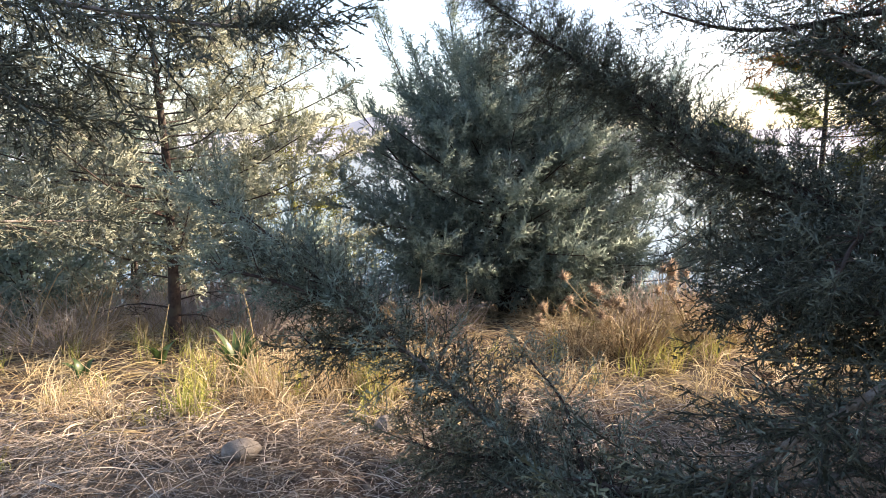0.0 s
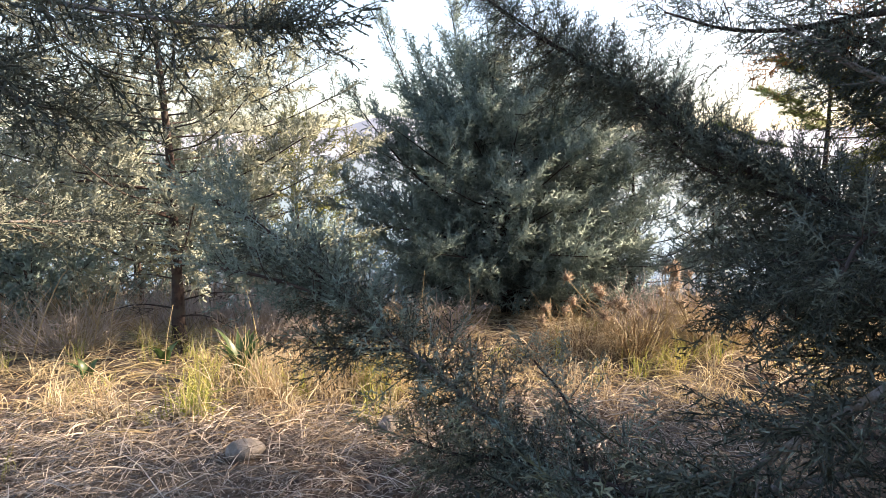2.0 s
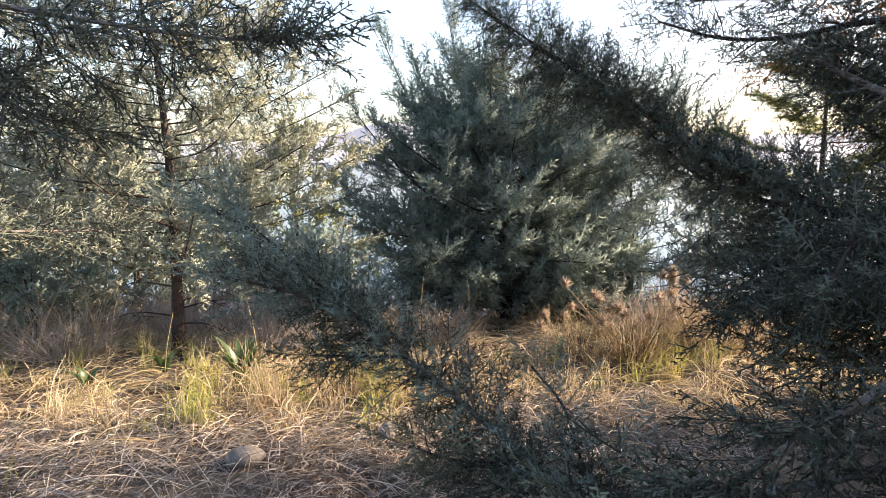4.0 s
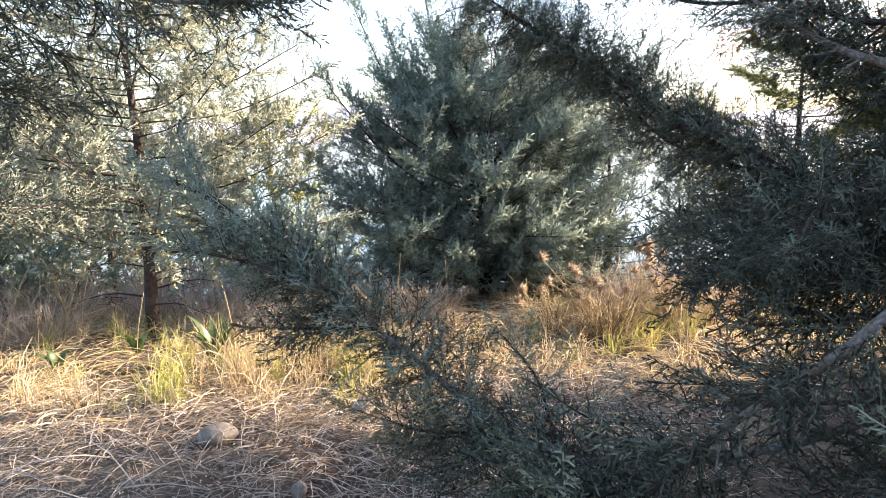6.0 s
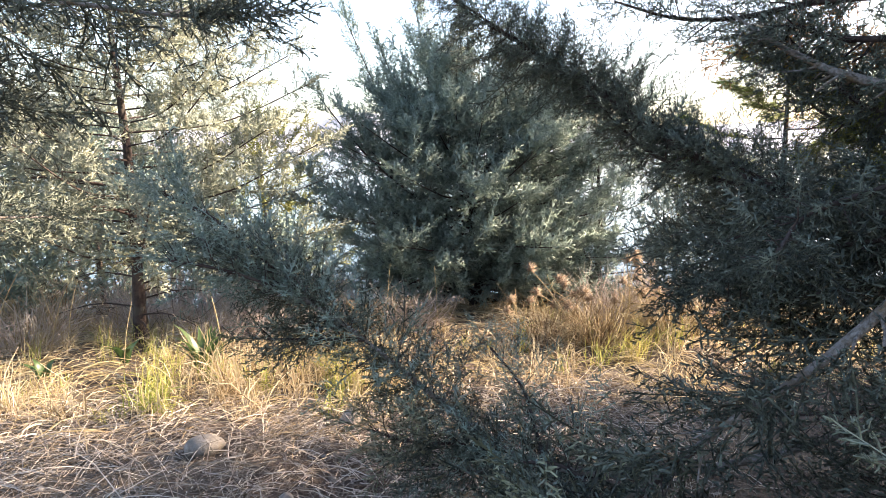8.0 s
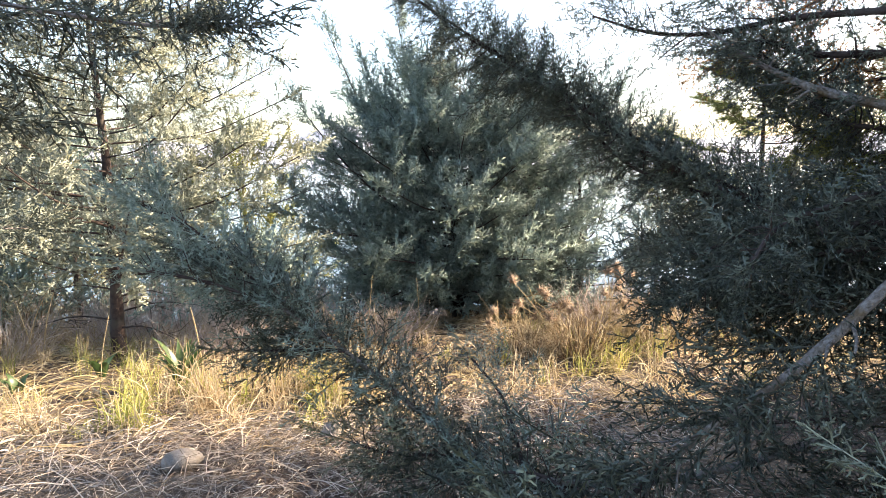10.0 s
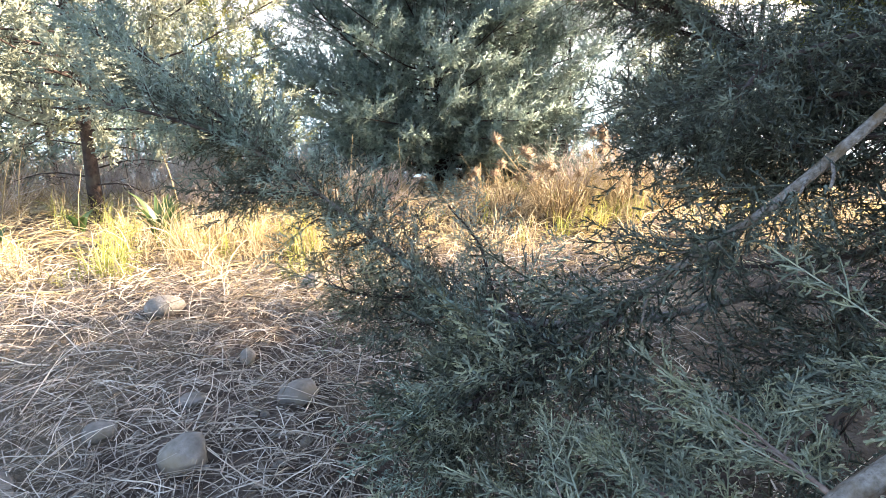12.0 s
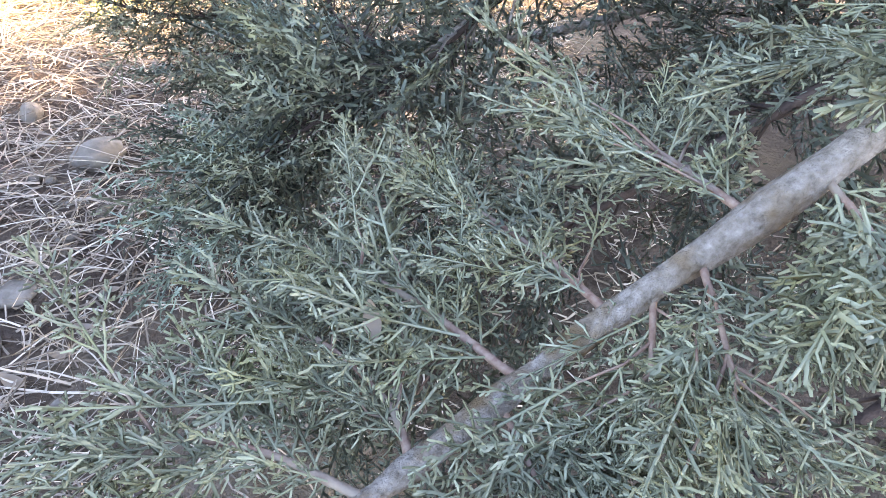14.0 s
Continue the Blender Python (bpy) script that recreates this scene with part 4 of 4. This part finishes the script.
def pebbles(seed, count, box, sizes):
    rng = rng_of(seed)
    bm = bmesh.new()
    bmesh.ops.create_icosphere(bm, subdivisions=1, radius=1.0)
    v0 = np.array([v.co[:] for v in bm.verts])
    f0 = np.array([[v.index for v in f.verts] for f in bm.faces])
    bm.free()
    pile = Pile()
    for _ in range(count):
        x, y = rng.uniform(box[0], box[1]), rng.uniform(box[2], box[3])
        r = sizes[0] + (sizes[1] - sizes[0]) * rng.random() ** 3
        v = v0 * (1 + rng.normal(0, 0.12, (len(v0), 1))) * r * rng.uniform([0.8, 0.6, 0.4], [1.3, 1.0, 0.8])
        a = rng.uniform(0, 6.28)
        v = v @ np.array([[math.cos(a), math.sin(a), 0], [-math.sin(a), math.cos(a), 0], [0, 0, 1]])
        pile.add(v + [x, y, float(ground_z(x, y)) + 0.15 * r], None, f0)
    tagged(piece("pebbles", pile, STONE), "small grey and tan pebbles on the soil", "pebbles", kind="stuff")


pebbles(31, 500, (-1.6, 1.0, 1.1, 2.9), (0.004, 0.020))


# ---- plants on the bank ----
def leaf_rosette(seed, x, y, count, length, label):
    """Upright strap leaves, each folded along its midrib."""
    rng = rng_of(seed)
    z = float(ground_z(x, y))
    plant = thing("squill_plant", (x, y, z), label, "plant")
    for k in range(count):
        az, el = rng.uniform(0, 6.283), radians(rng.uniform(68, 89))
        ell, wide = length * rng.uniform(0.65, 1.05), rng.uniform(0.017, 0.025)
        h = np.array([math.cos(az), math.sin(az), 0])
        side = np.array([-math.sin(az), math.cos(az), 0])
        rows = []
        for j in range(8):
            u = j / 7
            e = el - 0.45 * u * u
            mid = np.array([x, y, z]) + 0.02 * h + h * ell * u * math.cos(e) + np.array([0, 0, ell * u * math.sin(e)])
            w = wide * (0.55 + 1.6 * u * (1 - u) * 1.4) * (1 - u**3)
            rows += [mid - side * w - h * 0.3 * w, mid + 0.0015 * h, mid + side * w - h * 0.3 * w]
        pile = Pile()
        pile.add(rows, [[3 * j + c, 3 * j + c + 1, 3 * j + c + 4, 3 * j + c + 3] for j in range(7) for c in range(2)])
        piece("leaf", pile, BROAD_LEAF, plant)
    return plant


leaf_rosette(61, -0.80, 3.40, 18, 0.27, "green strap-leaved plant standing in golden dry grass")
leaf_rosette(62, -1.25, 3.75, 7, 0.15, "small green strap-leaved plant beside a trunk")
leaf_rosette(63, -1.55, 3.55, 5, 0.12, "small green shoots in dry grass")


def dry_stalk(seed, ctrl, r, label):
    rng = rng_of(seed)
    pile = Pile()
    line = smooth_line(ctrl, 12)
    tube(pile, line, np.linspace(r, r * 0.5, 12), 5, 0.05, rng)
    tagged(piece("grass_stalk", pile, STRAW), label, "grass stalk", "tall dry grass stalks")


def stalk_at(seed, x, y, height, dx, dy, label="tall bare dry grass stalk", r=0.0022, bend=None):
    z = float(ground_z(x, y))
    ctrl = [(x, y, z - 0.01), (x + 0.4 * dx, y + 0.4 * dy, z + 0.55 * height), (x + dx, y + dy, z + height)]
    if bend:
        ctrl.append((x + dx + bend[0], y + dy + bend[1], z + height + bend[2]))
    dry_stalk(seed, ctrl, r, label)


stalk_at(1, -2.03, 4.0, 0.50, 0.21, 0.12, "bent dry reed stalk with a folded tip", 0.0045, (0.12, -0.02, -0.36))
stalk_at(2, -1.75, 4.09, 0.50, 0.16, 0.12, r=0.0035)
stalk_at(3, -1.67, 4.11, 0.52, 0.10, 0.12, r=0.0035)
stalk_at(4, -2.10, 3.95, 0.42, 0.20, 0.1, r=0.0035)
stalk_at(5, -2.2, 3.8, 0.36, 0.12, 0.0, r=0.003)
stalk_at(6, -0.78, 3.83, 0.40, -0.07, 0.05, r=0.0035)
stalk_at(7, 0.12, 4.15, 0.42, 0.03, 0.0)
stalk_at(8, 0.43, 4.1, 0.42, -0.02, 0.0)
stalk_at(9, 0.88, 3.95, 0.27, -0.01, 0.0, "thick bare dry stalk", 0.004)
stalk_at(10, -1.15, 3.4, 0.36, 0.05, 0.05)


def umbel(seed, x, y, top, label, heads=7):
    """A dead weed: a leaning stalk, side stems and rusty seed heads."""
    rng = rng_of(seed)
    z = float(ground_z(x, y))
    weed = thing("dead_weed", (x, y, z), label, "weed", "dead weeds with rusty heads")
    base, top = np.array([x, y, z - 0.01]), np.array(top, float)
    line = smooth_line([base, 0.5 * (base + top) + [0.02, 0, 0.02], top], 14)
    pile = Pile()
    tube(pile, line, np.linspace(0.004, 0.0018, 14), 5, 0.06, rng)
    ends = [top]
    for k in range(heads - 1):
        p = line[5 + k * 8 // heads]
        e = p + unit(rng.normal(0, 1, 3) * [1, 1, 0.3] + [0, 0, 0.8]) * rng.uniform(0.08, 0.18)
        tube(pile, smooth_line([p, 0.5 * (p + e) + [0, 0, 0.01], e], 6), np.linspace(0.002, 0.001, 6), 4)
        ends.append(e)
    piece("stem", pile, STRAW, weed)
    for e in ends:
        head = Pile()
        n = 90
        tips = e + rng.normal(0, 0.007, (n, 3))
        way = unit(rng.normal(0, 1, (n, 3)) + [0, 0, 0.3])
        spikes(head, tips, way, rng.uniform(0.015, 0.055, n), rng.uniform(0.0012, 0.003, n))
        piece("seed_head", head, RUST, weed)


umbel(71, 1.15, 3.62, (0.87, 3.66, 0.47), "leaning dead weed with rusty feathery seed heads", 6)
umbel(72, 1.22, 3.7, (0.92, 3.7, 0.33), "leaning dead weed with rusty feathery seed heads", 5)
umbel(73, 1.46, 3.72, (1.44, 3.69, 0.49), "upright dead weed with brown seed heads", 7)
umbel(74, 1.62, 3.8, (1.64, 3.8, 0.44), "upright dead weed with brown seed heads", 6)
umbel(75, 0.9, 3.9, (0.83, 3.9, 0.24), "small dead weed with rusty heads", 4)


def brush(seed, x, y, radius, height, count, label, material=None, r=(0.0008, 0.0018)):
    """A dead bush: a fan of thin forking twigs."""
    rng = rng_of(seed)
    a, d = rng.uniform(0, 6.283, count), radius * np.sqrt(rng.random(count))
    bx, by = x + 0.35 * d * np.cos(a), y + 0.35 * d * np.sin(a)
    bz = ground_z(bx, by)
    h = height * rng.uniform(0.45, 1.05, count)
    ex, ey = x + d * np.cos(a), y + d * np.sin(a)
    start = np.stack([bx, by, bz], 1)
    end = np.stack([ex, ey, bz + h], 1) + rng.normal(0, 0.05, (count, 3))
    mid = 0.5 * (start + end) + rng.normal(0, 0.045, (count, 3))
    late = 0.25 * start + 0.75 * end + rng.normal(0, 0.035, (count, 3))
    pile = Pile()
    rr = rng.uniform(r[0], r[1], count)[:, None]
    strands(pile, np.stack([start, mid, late, end], 1), rr * [1.2, 1.0, 0.8, 0.4], 3)
    fork = unit(rng.normal(0, 0.6, (count, 3)) + [0, 0, 1]) * (0.3 * h)[:, None]
    strands(pile, np.stack([mid, mid + fork * 0.5 + rng.normal(0, 0.008, (count, 3)), mid + fork], 1), rr * [0.8, 0.6, 0.3], 3)
    tagged(piece("dead_brush", pile, material or BRUSH), label, "brush", "clumps of dead brush", "stuff")


brush(81, 1.5, 3.95, 0.34, 0.34, 210, "greyish pink dead brush among golden grass", None, (0.0010, 0.0020))
brush(82, 1.75, 3.7, 0.36, 0.34, 190, "golden dry tangle of stalks", STRAW, (0.0014, 0.0028))
brush(84, 1.0, 3.75, 0.3, 0.22, 110, "pale dry tangle of grass stalks", STRAW, (0.0012, 0.0026))
brush(85, 1.95, 3.95, 0.4, 0.36, 150, "pale dry tangle of grass stalks", BRUSH, (0.0012, 0.0026))
brush(83, 1.25, 3.6, 0.32, 0.28, 150, "golden dry tangle of stalks", STRAW, (0.0014, 0.0028))
for k, (bx, by, br, bh) in enumerate([(-2.6, 5.6, 0.5, 0.45), (-1.9, 5.8, 0.5, 0.5), (-1.3, 6.0, 0.5, 0.5), (-0.6, 6.1, 0.5, 0.5), (-0.1, 6.0, 0.4, 0.5), (-3.3, 5.4, 0.5, 0.5), (-2.2, 6.6, 0.6, 0.6), (-1.0, 6.8, 0.6, 0.6), (2.6, 5.4, 0.5, 0.45), (3.4, 5.0, 0.5, 0.4), (-3.0, 6.3, 0.6, 0.7), (-1.6, 6.5, 0.6, 0.7), (-0.3, 6.7, 0.5, 0.7), (-4.2, 5.6, 0.6, 0.6), (-0.9, 5.6, 0.4, 0.4), (-2.2, 5.2, 0.4, 0.5), (-1.6, 5.3, 0.4, 0.45), (0.5, 6.3, 0.5, 0.5), (1.3, 6.4, 0.5, 0.5), (2.0, 6.1, 0.4, 0.4), (-0.45, 4.25, 0.4, 0.3), (-0.05, 4.35, 0.4, 0.3), (-0.85, 4.3, 0.35, 0.3), (-1.95, 4.25, 0.45, 0.36), (-2.6, 4.2, 0.45, 0.38), (0.25, 4.25, 0.35, 0.25), (-3.2, 4.2, 0.45, 0.38)]):
    brush(90 + k, bx, by, br, 0.85 * bh, 170, "greyish dead brush among the trees" if k % 3 else "straw-coloured dry brush among the trees", BRUSH if k % 3 else STRAW, (0.0012, 0.0026))


# ---- fallen leaves ----
DRY_LEAF = leafy("dry_broad_leaf", [(0.0, (0.20, 0.15, 0.11)), (1.0, (0.36, 0.29, 0.23))], (0.26, 0.23, 0.20), 0.6, 0.15, 0.7, 40.0)


def fallen_leaf(seed, x, y, z, length, tilt, label):
    """A curled dry leaf, folded a little along its midrib."""
    rng = rng_of(seed)
    az = rng.uniform(0, 6.283)
    h, side = np.array([math.cos(az), math.sin(az), 0]), np.array([-math.sin(az), math.cos(az), 0])
    rows = []
    for j in range(9):
        u = j / 8
        mid = np.array([x, y, z]) + h * length * (u - 0.5) + np.array([0, 0, 0.22 * length * (2 * u - 1) ** 2 + tilt * length * (u - 0.5)])
        w = 0.24 * length * math.sin(math.pi * (0.04 + 0.93 * u)) ** 0.8
        rows += [mid - side * w + [0, 0, 0.35 * w], mid, mid + side * w + [0, 0, 0.28 * w]]
    pile = Pile()
    pile.add(rows, [[3 * j + c, 3 * j + c + 1, 3 * j + c + 4, 3 * j + c + 3] for j in range(8) for c in range(2)])
    tagged(piece("dry_leaf", pile, DRY_LEAF), label, "leaf", "fallen dry leaves")


for k, (lx, ly, ll) in enumerate([(-0.286, 1.527, 0.05), (-0.19, 1.452, 0.035), (-0.268, 1.62, 0.04), (-0.153, 1.533, 0.03), (-0.277, 1.36, 0.045), (-0.22, 1.40, 0.035)]):
    fallen_leaf(700 + k, lx, ly, float(ground_z(lx, ly)) + 0.008, ll, 0.1, "curled brown dry leaf lying on the litter")
fallen_leaf(710, 0.15, 0.944, 0.482, 0.03, 0.5, "grey dry leaf caught in a cypress spray")
